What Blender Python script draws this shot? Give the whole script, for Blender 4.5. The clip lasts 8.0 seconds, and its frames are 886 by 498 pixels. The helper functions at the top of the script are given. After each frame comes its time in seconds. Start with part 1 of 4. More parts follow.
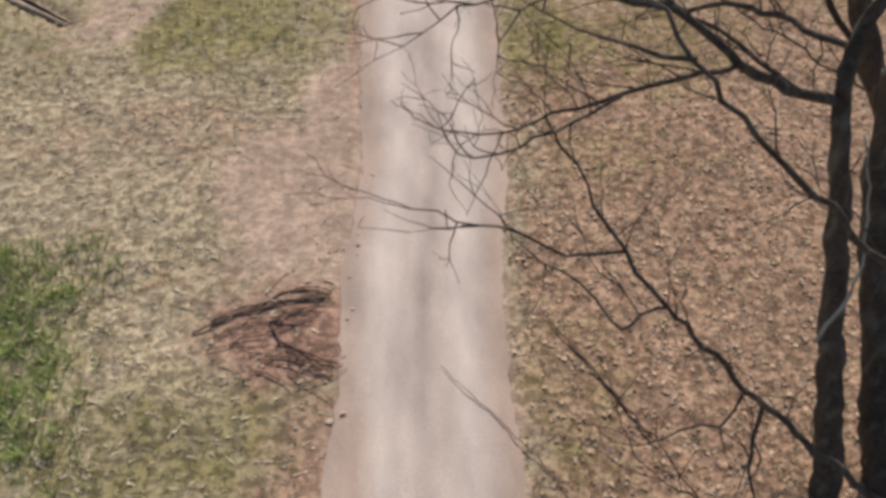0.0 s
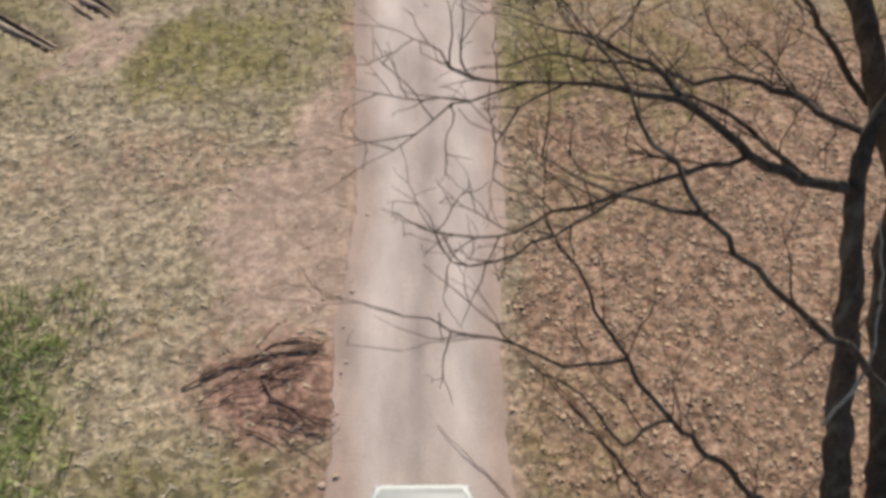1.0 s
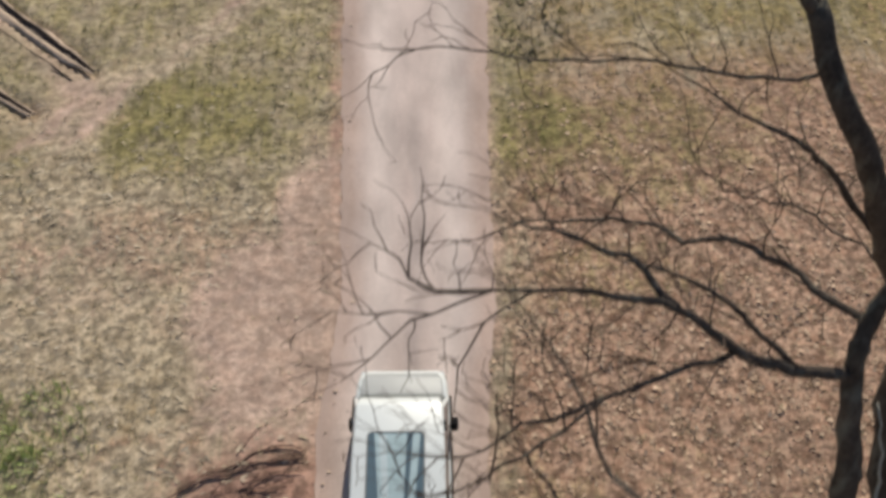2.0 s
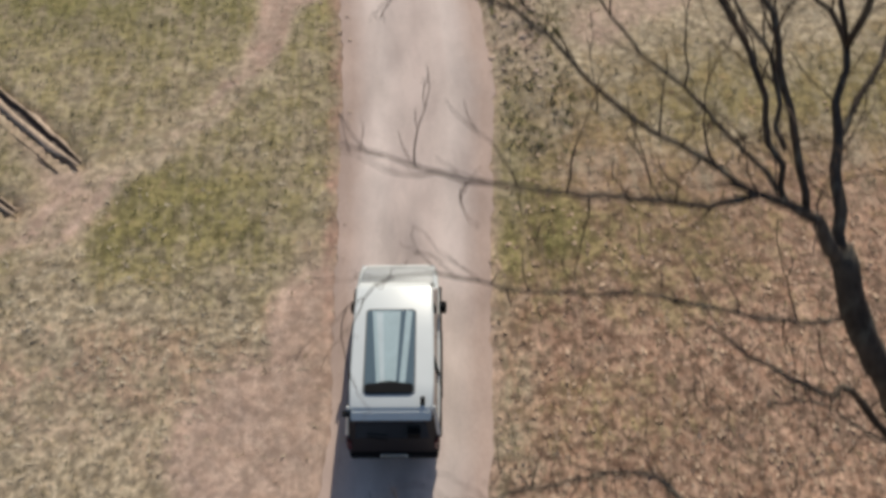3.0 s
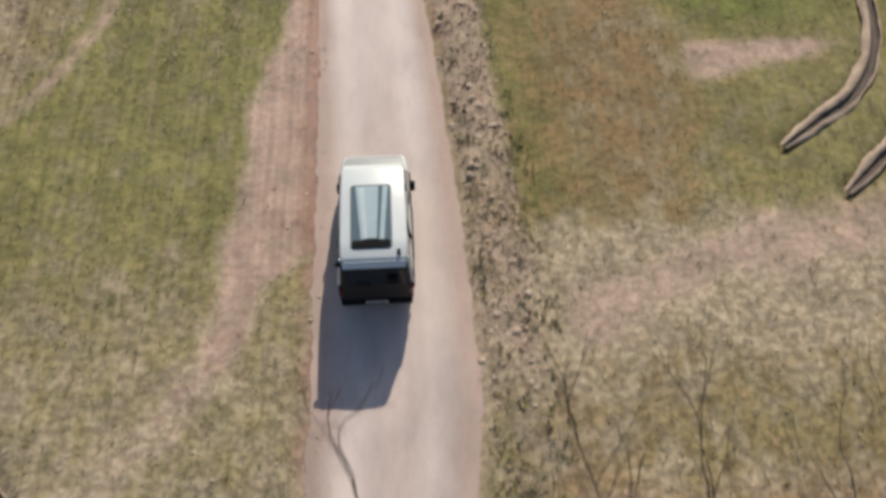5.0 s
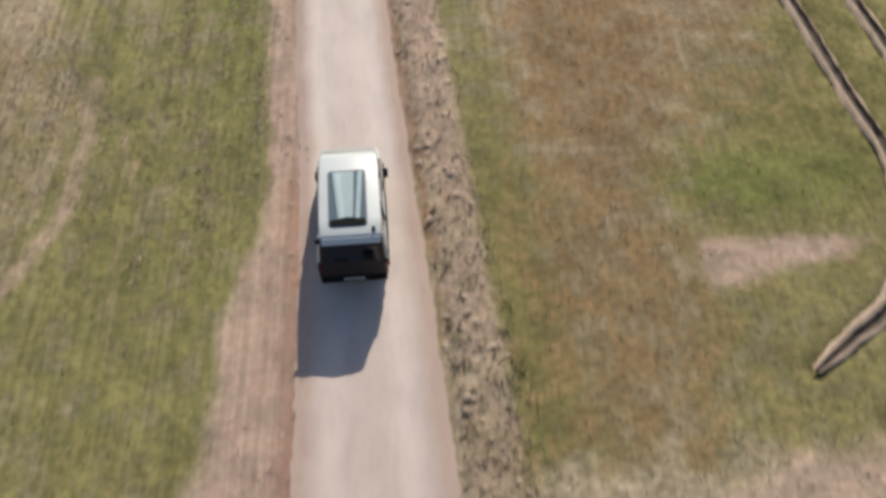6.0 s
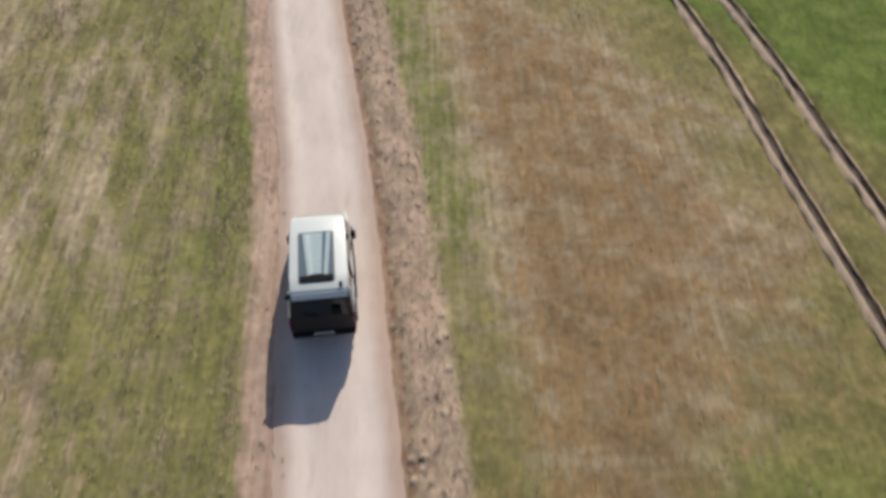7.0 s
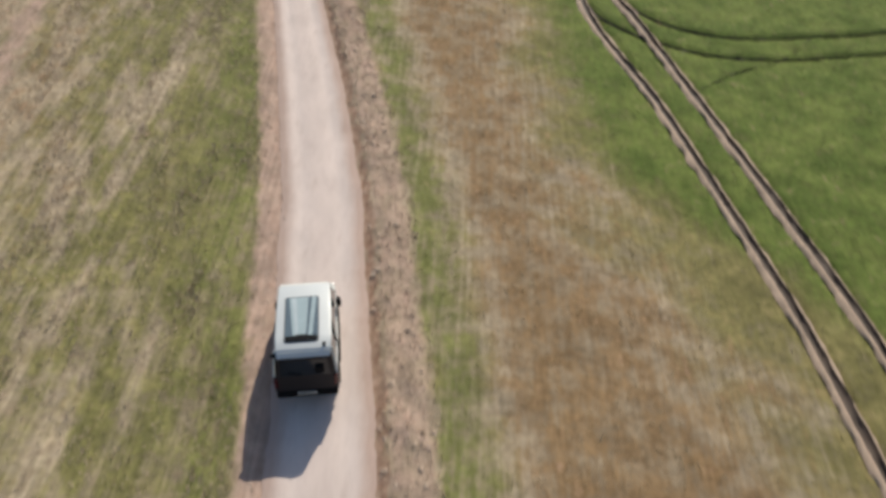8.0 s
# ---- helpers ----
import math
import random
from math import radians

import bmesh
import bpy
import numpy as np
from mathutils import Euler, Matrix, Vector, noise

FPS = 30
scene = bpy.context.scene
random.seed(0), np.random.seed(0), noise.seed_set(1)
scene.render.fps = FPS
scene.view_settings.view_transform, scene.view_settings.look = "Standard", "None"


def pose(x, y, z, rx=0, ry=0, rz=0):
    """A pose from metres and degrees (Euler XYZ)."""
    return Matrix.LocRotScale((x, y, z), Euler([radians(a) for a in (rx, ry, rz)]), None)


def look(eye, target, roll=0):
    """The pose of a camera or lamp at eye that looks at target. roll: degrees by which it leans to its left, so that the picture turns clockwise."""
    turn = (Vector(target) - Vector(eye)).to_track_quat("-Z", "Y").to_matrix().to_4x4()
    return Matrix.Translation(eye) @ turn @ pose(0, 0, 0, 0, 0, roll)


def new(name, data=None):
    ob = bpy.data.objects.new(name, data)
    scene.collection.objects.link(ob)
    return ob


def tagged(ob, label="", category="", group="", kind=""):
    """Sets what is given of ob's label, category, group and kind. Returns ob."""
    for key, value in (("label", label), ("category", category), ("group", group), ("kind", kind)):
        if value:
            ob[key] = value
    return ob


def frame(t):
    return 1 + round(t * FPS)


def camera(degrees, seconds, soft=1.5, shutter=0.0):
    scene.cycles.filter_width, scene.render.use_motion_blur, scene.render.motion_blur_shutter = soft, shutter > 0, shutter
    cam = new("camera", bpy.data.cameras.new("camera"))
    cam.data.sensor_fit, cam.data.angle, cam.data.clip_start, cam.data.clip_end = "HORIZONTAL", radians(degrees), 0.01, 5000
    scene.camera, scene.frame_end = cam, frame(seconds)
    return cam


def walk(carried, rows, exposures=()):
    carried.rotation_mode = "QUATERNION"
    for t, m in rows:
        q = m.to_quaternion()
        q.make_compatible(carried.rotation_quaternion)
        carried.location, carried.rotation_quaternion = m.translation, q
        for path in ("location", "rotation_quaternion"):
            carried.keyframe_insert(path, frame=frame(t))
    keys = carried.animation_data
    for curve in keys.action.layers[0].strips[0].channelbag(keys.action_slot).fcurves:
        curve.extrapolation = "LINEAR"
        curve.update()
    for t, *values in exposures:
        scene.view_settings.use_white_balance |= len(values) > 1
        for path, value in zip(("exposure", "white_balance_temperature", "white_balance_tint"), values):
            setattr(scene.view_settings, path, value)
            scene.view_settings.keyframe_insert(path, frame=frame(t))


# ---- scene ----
# ---------- the camera, carried by a drone ----------
cam = camera(50.83, 8.0, soft=3.6, shutter=0.5)


def drone(x, y, z, yaw, tilt, roll):
    return Matrix.Translation((x, y, z)) @ pose(0, 0, 0, 0, 0, yaw) @ pose(0, 0, 0, 90 + tilt) @ pose(0, 0, 0, 0, 0, roll)


walk(cam, [
    (0.0, drone(-1.388, -6.482, 14.477, -5.966, -48.754, 1.284)),
    (0.5, drone(-1.295, -5.815, 14.767, -5.966, -49.669, 1.318)),
    (1.0, drone(-1.204, -5.009, 15.049, -6.087, -50.430, 1.428)),
    (1.2, drone(-1.141, -4.575, 15.128, -6.070, -50.776, 1.357)),
    (2.3, drone(-0.154, -1.728, 16.463, -4.171, -53.402, -0.547)),
    (2.5, drone(-0.002, -1.173, 16.612, -3.837, -53.723, -0.747)),
    (3.0, drone(0.246, 0.744, 17.211, -2.772, -54.707, -0.754)),
    (3.5, drone(0.639, 2.892, 18.121, -1.900, -55.960, -0.543)),
    (4.0, drone(0.935, 4.960, 18.876, -1.666, -56.867, -0.767)),
    (4.2, drone(1.005, 5.847, 19.022, -1.734, -56.979, -0.892)),
    (5.3, drone(1.159, 10.431, 19.584, -2.998, -55.941, 0.632)),
    (5.5, drone(1.197, 11.283, 19.566, -3.086, -55.432, 0.643)),
    (6.0, drone(1.414, 14.471, 19.882, -3.139, -53.448, 0.396)),
    (6.5, drone(1.736, 17.634, 20.034, -2.900, -50.690, -0.267)),
    (7.0, drone(2.104, 21.172, 20.207, -1.738, -47.351, -0.539)),
    (7.5, drone(2.475, 24.344, 20.240, -0.136, -43.932, -0.682)),
    (8.0, drone(2.794, 27.742, 19.964, 1.874, -39.704, -0.263)),
], [(0.0, 0.0), (1.2, -0.02), (2.3, -0.07), (3.0, -0.13), (3.5, -0.13), (4.2, -0.05), (5.3, -0.05), (8.0, -0.07)])

# ---------- world and sun ----------
SUN_WAY = Vector((0.60, 2.62, 1.84)).normalized()
w = bpy.data.worlds.new("world")
scene.world = w
w.use_nodes = True
sky = w.node_tree.nodes.new("ShaderNodeTexSky")
sky.sky_type, sky.sun_disc = "NISHITA", False
sky.sun_elevation, sky.sun_rotation = math.asin(SUN_WAY.z), math.atan2(SUN_WAY.x, SUN_WAY.y)
sky.dust_density, sky.air_density, sky.ozone_density = 1.0, 1.0, 1.2
w.node_tree.links.new(sky.outputs[0], w.node_tree.nodes["Background"].inputs[0])
w.node_tree.nodes["Background"].inputs[1].default_value = 0.10
sun = new("sun", bpy.data.lights.new("sun", "SUN"))
sun.data.energy, sun.data.angle, sun.data.color = 4.62, radians(0.55), (1.0, 0.925, 0.785)
sun.matrix_world = look(SUN_WAY * 60, (0, 0, 0))

# ---------- materials ----------
rng = np.random.default_rng(7)


def material(name, color, rough=0.8, metal=0.0, spec=0.5, grain=0.0, scale=20.0, bump=0.0, island=0.0, coat=0.0, second=None):
    m = bpy.data.materials.new(name)
    m.use_nodes = True
    nt = m.node_tree
    b = nt.nodes["Principled BSDF"]
    b.inputs["Base Color"].default_value = (*color, 1)
    b.inputs["Roughness"].default_value = rough
    b.inputs["Metallic"].default_value = metal
    b.inputs["Specular IOR Level"].default_value = spec
    b.inputs["Coat Weight"].default_value = coat
    if grain or bump or island or second:
        tc = nt.nodes.new("ShaderNodeTexCoord")
        n1 = nt.nodes.new("ShaderNodeTexNoise")
        n1.inputs["Scale"].default_value, n1.inputs["Detail"].default_value = scale, 5
        nt.links.new(tc.outputs["Object"], n1.inputs["Vector"])
        n2 = nt.nodes.new("ShaderNodeTexNoise")
        n2.inputs["Scale"].default_value, n2.inputs["Detail"].default_value = scale * 0.13, 3
        nt.links.new(tc.outputs["Object"], n2.inputs["Vector"])
        add = nt.nodes.new("ShaderNodeMath")
        add.operation = "ADD"
        nt.links.new(n1.outputs[0], add.inputs[0])
        nt.links.new(n2.outputs[0], add.inputs[1])
        mr = nt.nodes.new("ShaderNodeMapRange")
        mr.inputs["From Min"].default_value, mr.inputs["From Max"].default_value = 0.65, 1.35
        mr.inputs["To Min"].default_value, mr.inputs["To Max"].default_value = 1 - grain, 1 + grain
        nt.links.new(add.outputs[0], mr.inputs["Value"])
        mul = nt.nodes.new("ShaderNodeVectorMath")
        mul.operation = "SCALE"
        nt.links.new(mr.outputs[0], mul.inputs["Scale"])
        mul.inputs[0].default_value = color
        if second:
            geo = nt.nodes.new("ShaderNodeNewGeometry")
            mx = nt.nodes.new("ShaderNodeMix")
            mx.data_type = "RGBA"
            mx.inputs["A"].default_value, mx.inputs["B"].default_value = (*color, 1), (*second, 1)
            nt.links.new(geo.outputs["Random Per Island"], mx.inputs["Factor"])
            nt.links.new(mx.outputs["Result"], mul.inputs[0])
        nt.links.new(mul.outputs[0], b.inputs["Base Color"])
        if bump:
            bp = nt.nodes.new("ShaderNodeBump")
            bp.inputs["Strength"].default_value, bp.inputs["Distance"].default_value = bump, 0.02
            nt.links.new(n1.outputs[0], bp.inputs["Height"])
            nt.links.new(bp.outputs[0], b.inputs["Normal"])
    return m


GREEN, FRESH = (0.188, 0.166, 0.062), (0.112, 0.160, 0.034)
LITTER, STRAW = (0.300, 0.178, 0.120), (0.505, 0.410, 0.290)
SOIL, RED = (0.500, 0.365, 0.290), (0.320, 0.185, 0.138)


def ground_material(name):
    """Field soil and turf: weights of the covers lie in two colour attributes; noise breaks their borders and gives grain."""
    m = bpy.data.materials.new(name)
    m.use_nodes = True
    nt = m.node_tree
    b = nt.nodes["Principled BSDF"]
    b.inputs["Roughness"].default_value, b.inputs["Specular IOR Level"].default_value = 0.95, 0.12
    tc = nt.nodes.new("ShaderNodeTexCoord")

    def noise_at(scale, detail=4, stretch=(1, 1, 1), rough=0.6):
        mp = nt.nodes.new("ShaderNodeMapping")
        mp.inputs["Scale"].default_value = stretch
        nt.links.new(tc.outputs["Object"], mp.inputs["Vector"])
        n = nt.nodes.new("ShaderNodeTexNoise")
        n.inputs["Scale"].default_value, n.inputs["Detail"].default_value = scale, detail
        n.inputs["Roughness"].default_value = rough
        nt.links.new(mp.outputs[0], n.inputs["Vector"])
        return n.outputs[0]

    def math_node(op, a, c, d=None):
        n = nt.nodes.new("ShaderNodeMath")
        n.operation = op
        for i, v in enumerate((a, c, d)):
            if v is None:
                continue
            if isinstance(v, (int, float)):
                n.inputs[i].default_value = v
            else:
                nt.links.new(v, n.inputs[i])
        return n.outputs[0]

    def ranged(v, a, c, lo=0.0, hi=1.0):
        n = nt.nodes.new("ShaderNodeMapRange")
        n.interpolation_type = "SMOOTHSTEP"
        for k, x in (("From Min", a), ("From Max", c), ("To Min", lo), ("To Max", hi)):
            n.inputs[k].default_value = x
        nt.links.new(v, n.inputs["Value"])
        return n.outputs[0]

    def mix(f, a, c):
        n = nt.nodes.new("ShaderNodeMix")
        n.data_type = "RGBA"
        nt.links.new(f, n.inputs["Factor"])
        for k, v in (("A", a), ("B", c)):
            if isinstance(v, tuple):
                n.inputs[k].default_value = (*v, 1)
            else:
                nt.links.new(v, n.inputs[k])
        return n.outputs["Result"]

    fine, mid, big, patch = noise_at(11, 7, rough=0.75), noise_at(3.1, 4), noise_at(0.45, 3), noise_at(1.15, 4)
    rows_noise, speck = noise_at(1.5, 5, (3.2, 0.22, 1)), noise_at(4.8, 4, (0.8, 1, 1), rough=0.6)
    at1, at2 = nt.nodes.new("ShaderNodeAttribute"), nt.nodes.new("ShaderNodeAttribute")
    at1.attribute_name, at2.attribute_name = "cover", "soil"
    s1, s2 = nt.nodes.new("ShaderNodeSeparateColor"), nt.nodes.new("ShaderNodeSeparateColor")
    nt.links.new(at1.outputs["Color"], s1.inputs[0])
    nt.links.new(at2.outputs["Color"], s2.inputs[0])
    wob = math_node("ADD", math_node("MULTIPLY", math_node("SUBTRACT", fine, 0.5), 0.9), math_node("MULTIPLY", math_node("SUBTRACT", rows_noise, 0.5), 0.7))
    wob = math_node("ADD", wob, math_node("MULTIPLY", math_node("SUBTRACT", mid, 0.5), 0.5))

    wob = math_node("ADD", wob, math_node("MULTIPLY", math_node("SUBTRACT", patch, 0.5), 1.3))

    def weight(v, gain=1.0, soft=0.24):
        return ranged(math_node("ADD", v, math_node("MULTIPLY", wob, gain)), 0.5 - soft, 0.5 + soft)

    col = mix(ranged(mid, 0.35, 0.65), (0.385, 0.300, 0.200), STRAW)
    col = mix(weight(s1.outputs["Blue"]), col, mix(ranged(math_node("ADD", math_node("MULTIPLY", fine, 0.4), math_node("MULTIPLY", mid, 0.6)), 0.40, 0.60), LITTER, (0.435, 0.288, 0.206)))
    col = mix(weight(s1.outputs["Red"], 1.0, 0.36), col, mix(ranged(math_node("ADD", math_node("MULTIPLY", mid, 0.35), math_node("MULTIPLY", patch, 0.65)), 0.38, 0.64), mix(at1.outputs["Alpha"], GREEN, (0.184, 0.177, 0.063)), mix(at1.outputs["Alpha"], (0.262, 0.220, 0.096), (0.254, 0.224, 0.090))))
    col = mix(weight(s1.outputs["Green"], 0.9, 0.42), col, mix(ranged(big, 0.35, 0.65), FRESH, (0.150, 0.190, 0.046)))
    col = mix(weight(s2.outputs["Blue"], 1.1, 0.38), col, mix(ranged(rows_noise, 0.35, 0.65), (0.196, 0.122, 0.057), (0.276, 0.180, 0.092)))
    col = mix(weight(s2.outputs["Red"], 0.8, 0.42), col, mix(ranged(mid, 0.3, 0.7), SOIL, (0.440, 0.305, 0.235)))
    col = mix(weight(s2.outputs["Green"], 0.8, 0.42), col, mix(ranged(mid, 0.3, 0.7), RED, (0.400, 0.250, 0.190)))
    grain = math_node("MULTIPLY", ranged(fine, 0.36, 0.64, 0.70, 1.26), ranged(speck, 0.40, 0.60, 0.60, 1.26))
    sc = nt.nodes.new("ShaderNodeVectorMath")
    sc.operation = "SCALE"
    nt.links.new(col, sc.inputs[0])
    calm = math_node("ADD", math_node("MULTIPLY", math_node("SUBTRACT", grain, 1.0), at2.outputs["Alpha"]), 1.0)
    calm = math_node("MULTIPLY", calm, ranged(patch, 0.32, 0.68, 0.88, 1.10))
    drill = noise_at(2.4, 3, (2.6, 0.05, 1))
    drilled = math_node("ADD", math_node("MULTIPLY", math_node("SUBTRACT", ranged(drill, 0.36, 0.64, 0.88, 1.11), 1.0), at1.outputs["Alpha"]), 1.0)
    calm = math_node("MULTIPLY", calm, drilled)
    nt.links.new(math_node("MULTIPLY", calm, ranged(big, 0.3, 0.7, 0.90, 1.10)), sc.inputs["Scale"])
    nt.links.new(sc.outputs[0], b.inputs["Base Color"])
    bp = nt.nodes.new("ShaderNodeBump")
    bp.inputs["Strength"].default_value, bp.inputs["Distance"].default_value = 0.55, 0.06
    nt.links.new(math_node("ADD", fine, mid), bp.inputs["Height"])
    nt.links.new(bp.outputs[0], b.inputs["Normal"])
    return m


def road_material():
    """Pale packed earth: wheel lanes, a darker crown and gravelly grain, by the strip's own width coordinate."""
    m = bpy.data.materials.new("packed_earth")
    m.use_nodes = True
    nt = m.node_tree
    b = nt.nodes["Principled BSDF"]
    b.inputs["Roughness"].default_value, b.inputs["Specular IOR Level"].default_value = 0.92, 0.15
    at = nt.nodes.new("ShaderNodeAttribute")
    at.attribute_name = "wear"
    sp = nt.nodes.new("ShaderNodeSeparateColor")
    nt.links.new(at.outputs["Color"], sp.inputs[0])
    tc = nt.nodes.new("ShaderNodeTexCoord")
    outs = []
    for scale, stretch in ((30, (1, 1, 1)), (3.0, (1, 0.25, 1)), (0.95, (1, 0.45, 1))):
        mp = nt.nodes.new("ShaderNodeMapping")
        mp.inputs["Scale"].default_value = stretch
        nt.links.new(tc.outputs["Object"], mp.inputs["Vector"])
        n = nt.nodes.new("ShaderNodeTexNoise")
        n.inputs["Scale"].default_value, n.inputs["Detail"].default_value = scale, 4
        nt.links.new(mp.outputs[0], n.inputs["Vector"])
        outs.append(n.outputs[0])

    def mix(f, a, c):
        n = nt.nodes.new("ShaderNodeMix")
        n.data_type = "RGBA"
        nt.links.new(f, n.inputs["Factor"])
        for k, v in (("A", a), ("B", c)):
            if isinstance(v, tuple):
                n.inputs[k].default_value = (*v, 1)
            else:
                nt.links.new(v, n.inputs[k])
        return n.outputs["Result"]

    def ranged(v, a, c, lo=0.0, hi=1.0):
        n = nt.nodes.new("ShaderNodeMapRange")
        for k, x in (("From Min", a), ("From Max", c), ("To Min", lo), ("To Max", hi)):
            n.inputs[k].default_value = x
        nt.links.new(v, n.inputs["Value"])
        return n.outputs[0]

    def plus(a, c, k):
        n = nt.nodes.new("ShaderNodeMath")
        n.operation = "MULTIPLY_ADD"
        nt.links.new(c, n.inputs[0])
        n.inputs[1].default_value = k
        nt.links.new(a, n.inputs[2])
        return n.outputs[0]

    lane = ranged(plus(sp.outputs["Red"], outs[1], 1.2), 0.45, 1.55)
    edge = ranged(plus(sp.outputs["Green"], outs[1], 1.0), 0.5, 1.4)
    col = mix(lane, ROAD_DULL, ROAD_PALE)
    streak = ranged(plus(sp.outputs["Blue"], outs[1], 0.9), 0.55, 1.25)
    col = mix(streak, col, (0.400, 0.330, 0.300))
    col = mix(edge, col, ROAD_EDGE)
    sc = nt.nodes.new("ShaderNodeVectorMath")
    sc.operation = "SCALE"
    nt.links.new(col, sc.inputs[0])
    mu = nt.nodes.new("ShaderNodeMath")
    mu.operation = "MULTIPLY"
    nt.links.new(ranged(outs[0], 0.3, 0.7, 0.9, 1.1), mu.inputs[0])
    blotch = nt.nodes.new("ShaderNodeMix")
    blotch.data_type = "FLOAT"
    nt.links.new(at.outputs["Alpha"], blotch.inputs["Factor"])
    nt.links.new(ranged(outs[2], 0.36, 0.64, 0.97, 1.06), blotch.inputs["A"])
    nt.links.new(ranged(outs[2], 0.36, 0.64, 0.80, 1.08), blotch.inputs["B"])
    nt.links.new(blotch.outputs["Result"], mu.inputs[1])
    nt.links.new(mu.outputs[0], sc.inputs["Scale"])
    nt.links.new(sc.outputs[0], b.inputs["Base Color"])
    bp = nt.nodes.new("ShaderNodeBump")
    bp.inputs["Strength"].default_value, bp.inputs["Distance"].default_value = 0.35, 0.02
    nt.links.new(outs[0], bp.inputs["Height"])
    nt.links.new(bp.outputs[0], b.inputs["Normal"])
    return m


ROAD_PALE, ROAD_DULL, ROAD_EDGE = (0.685, 0.580, 0.525), (0.500, 0.392, 0.350), (0.470, 0.350, 0.295)
M_GROUND, M_ROAD = ground_material("field_ground"), road_material()
M_RUT = material("dark_rut_soil", (0.066, 0.042, 0.029), 0.75, grain=0.35, scale=9, bump=0.5)
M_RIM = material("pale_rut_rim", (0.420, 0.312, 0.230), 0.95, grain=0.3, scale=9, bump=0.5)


def bark_material(name):
    """Furrowed dark bark with grey-green lichen patches, stretched along the trunk."""
    m = material(name, (0.074, 0.057, 0.045), 0.9, spec=0.2, grain=0.45, scale=14, bump=0.8)
    nt = m.node_tree
    b = nt.nodes["Principled BSDF"]
    old = b.inputs["Base Color"].links[0].from_socket
    tc = nt.nodes.new("ShaderNodeTexCoord")
    mp = nt.nodes.new("ShaderNodeMapping")
    mp.inputs["Scale"].default_value = (5.0, 5.0, 1.4)
    nt.links.new(tc.outputs["Object"], mp.inputs["Vector"])
    n = nt.nodes.new("ShaderNodeTexNoise")
    n.inputs["Scale"].default_value, n.inputs["Detail"].default_value = 1.3, 6
    nt.links.new(mp.outputs[0], n.inputs["Vector"])
    mr = nt.nodes.new("ShaderNodeMapRange")
    mr.inputs["From Min"].default_value, mr.inputs["From Max"].default_value = 0.50, 0.72
    mr.inputs["To Max"].default_value = 0.7
    nt.links.new(n.outputs[0], mr.inputs["Value"])
    mx = nt.nodes.new("ShaderNodeMix")
    mx.data_type = "RGBA"
    mx.inputs["B"].default_value = (0.170, 0.158, 0.125, 1)
    nt.links.new(mr.outputs[0], mx.inputs["Factor"])
    nt.links.new(old, mx.inputs["A"])
    nt.links.new(mx.outputs["Result"], b.inputs["Base Color"])
    return m


M_BARK = bark_material("dark_bark")
M_VINE = material("bleached_stem", (0.330, 0.310, 0.260), 0.9, spec=0.2, grain=0.35, scale=12)
M_TWIG = material("twig_bark", (0.075, 0.052, 0.040), 0.9, spec=0.2, grain=0.3, scale=20)
M_STICK = material("brushwood_bark", (0.165, 0.100, 0.076), 0.9, spec=0.2, grain=0.4, scale=12, bump=0.4)
M_LEAF = material("fallen_leaves", (0.210, 0.125, 0.075), 0.85, grain=0.25, scale=6, second=(0.600, 0.430, 0.300))
M_PALE = material("bleached_leaves", (0.360, 0.285, 0.195), 0.85, grain=0.25, scale=6, second=(0.590, 0.495, 0.365))
M_STRAW = material("dry_grass_blades", (0.330, 0.270, 0.140), 0.85, grain=0.2, scale=3, second=(0.540, 0.450, 0.290))
M_TURF = material("green_grass_blades", (0.185, 0.185, 0.064), 0.7, grain=0.2, scale=3, second=(0.300, 0.266, 0.100))
M_YELLOW = material("yellow_green_weeds", (0.260, 0.250, 0.080), 0.7, grain=0.2, scale=3, second=(0.430, 0.380, 0.180))
M_BLADE = material("fresh_tall_grass", (0.240, 0.350, 0.080), 0.6, grain=0.2, scale=3, second=(0.560, 0.570, 0.260))
M_BANK = material("bank_straw", (0.470, 0.350, 0.240), 0.9, grain=0.2, scale=3, second=(0.640, 0.510, 0.390))
M_CLOD = material("bank_clods", (0.460, 0.338, 0.262), 0.95, grain=0.3, scale=8, bump=0.4, second=(0.560, 0.430, 0.320))
M_WEED = material("dark_weed_leaves", (0.060, 0.058, 0.028), 0.8, grain=0.2, scale=5, second=(0.190, 0.160, 0.080))
M_WHITE = material("white_car_paint", (0.600, 0.625, 0.620), 0.34, spec=0.5, grain=0.03, scale=3, coat=0.5)
M_BLACK = material("black_trim", (0.010, 0.010, 0.011), 0.8, spec=0.08, grain=0.2, scale=15)
# near-black gate colour: the shade of the car's rear is put into it
M_DARK = material("shaded_tailgate_paint", (0.020, 0.016, 0.017), 0.5, spec=0.3, grain=0.15, scale=5)
M_GLASS = material("tinted_glass", (0.012, 0.016, 0.020), 0.10, spec=0.5)
M_ROOFGLASS = material("roof_glass", (0.085, 0.125, 0.145), 0.12, spec=1.0, coat=1.0)
# two pale colours for the sky's reflection painted on the roof glass
M_SKY_GREY = material("grey_sky_reflection", (0.330, 0.425, 0.450), 0.35, grain=0.1, scale=6)
M_SKY_BRIGHT = material("bright_sky_reflection", (0.450, 0.520, 0.540), 0.35, grain=0.1, scale=6)
M_SEAL = material("grey_seal", (0.110, 0.120, 0.125), 0.5, grain=0.1, scale=9)
M_SCREEN = material("windscreen_glass", (0.130, 0.140, 0.135), 0.35, spec=0.25)
M_BONNET = material("grey_bonnet_paint", (0.290, 0.300, 0.300), 0.5, grain=0.1, scale=4)
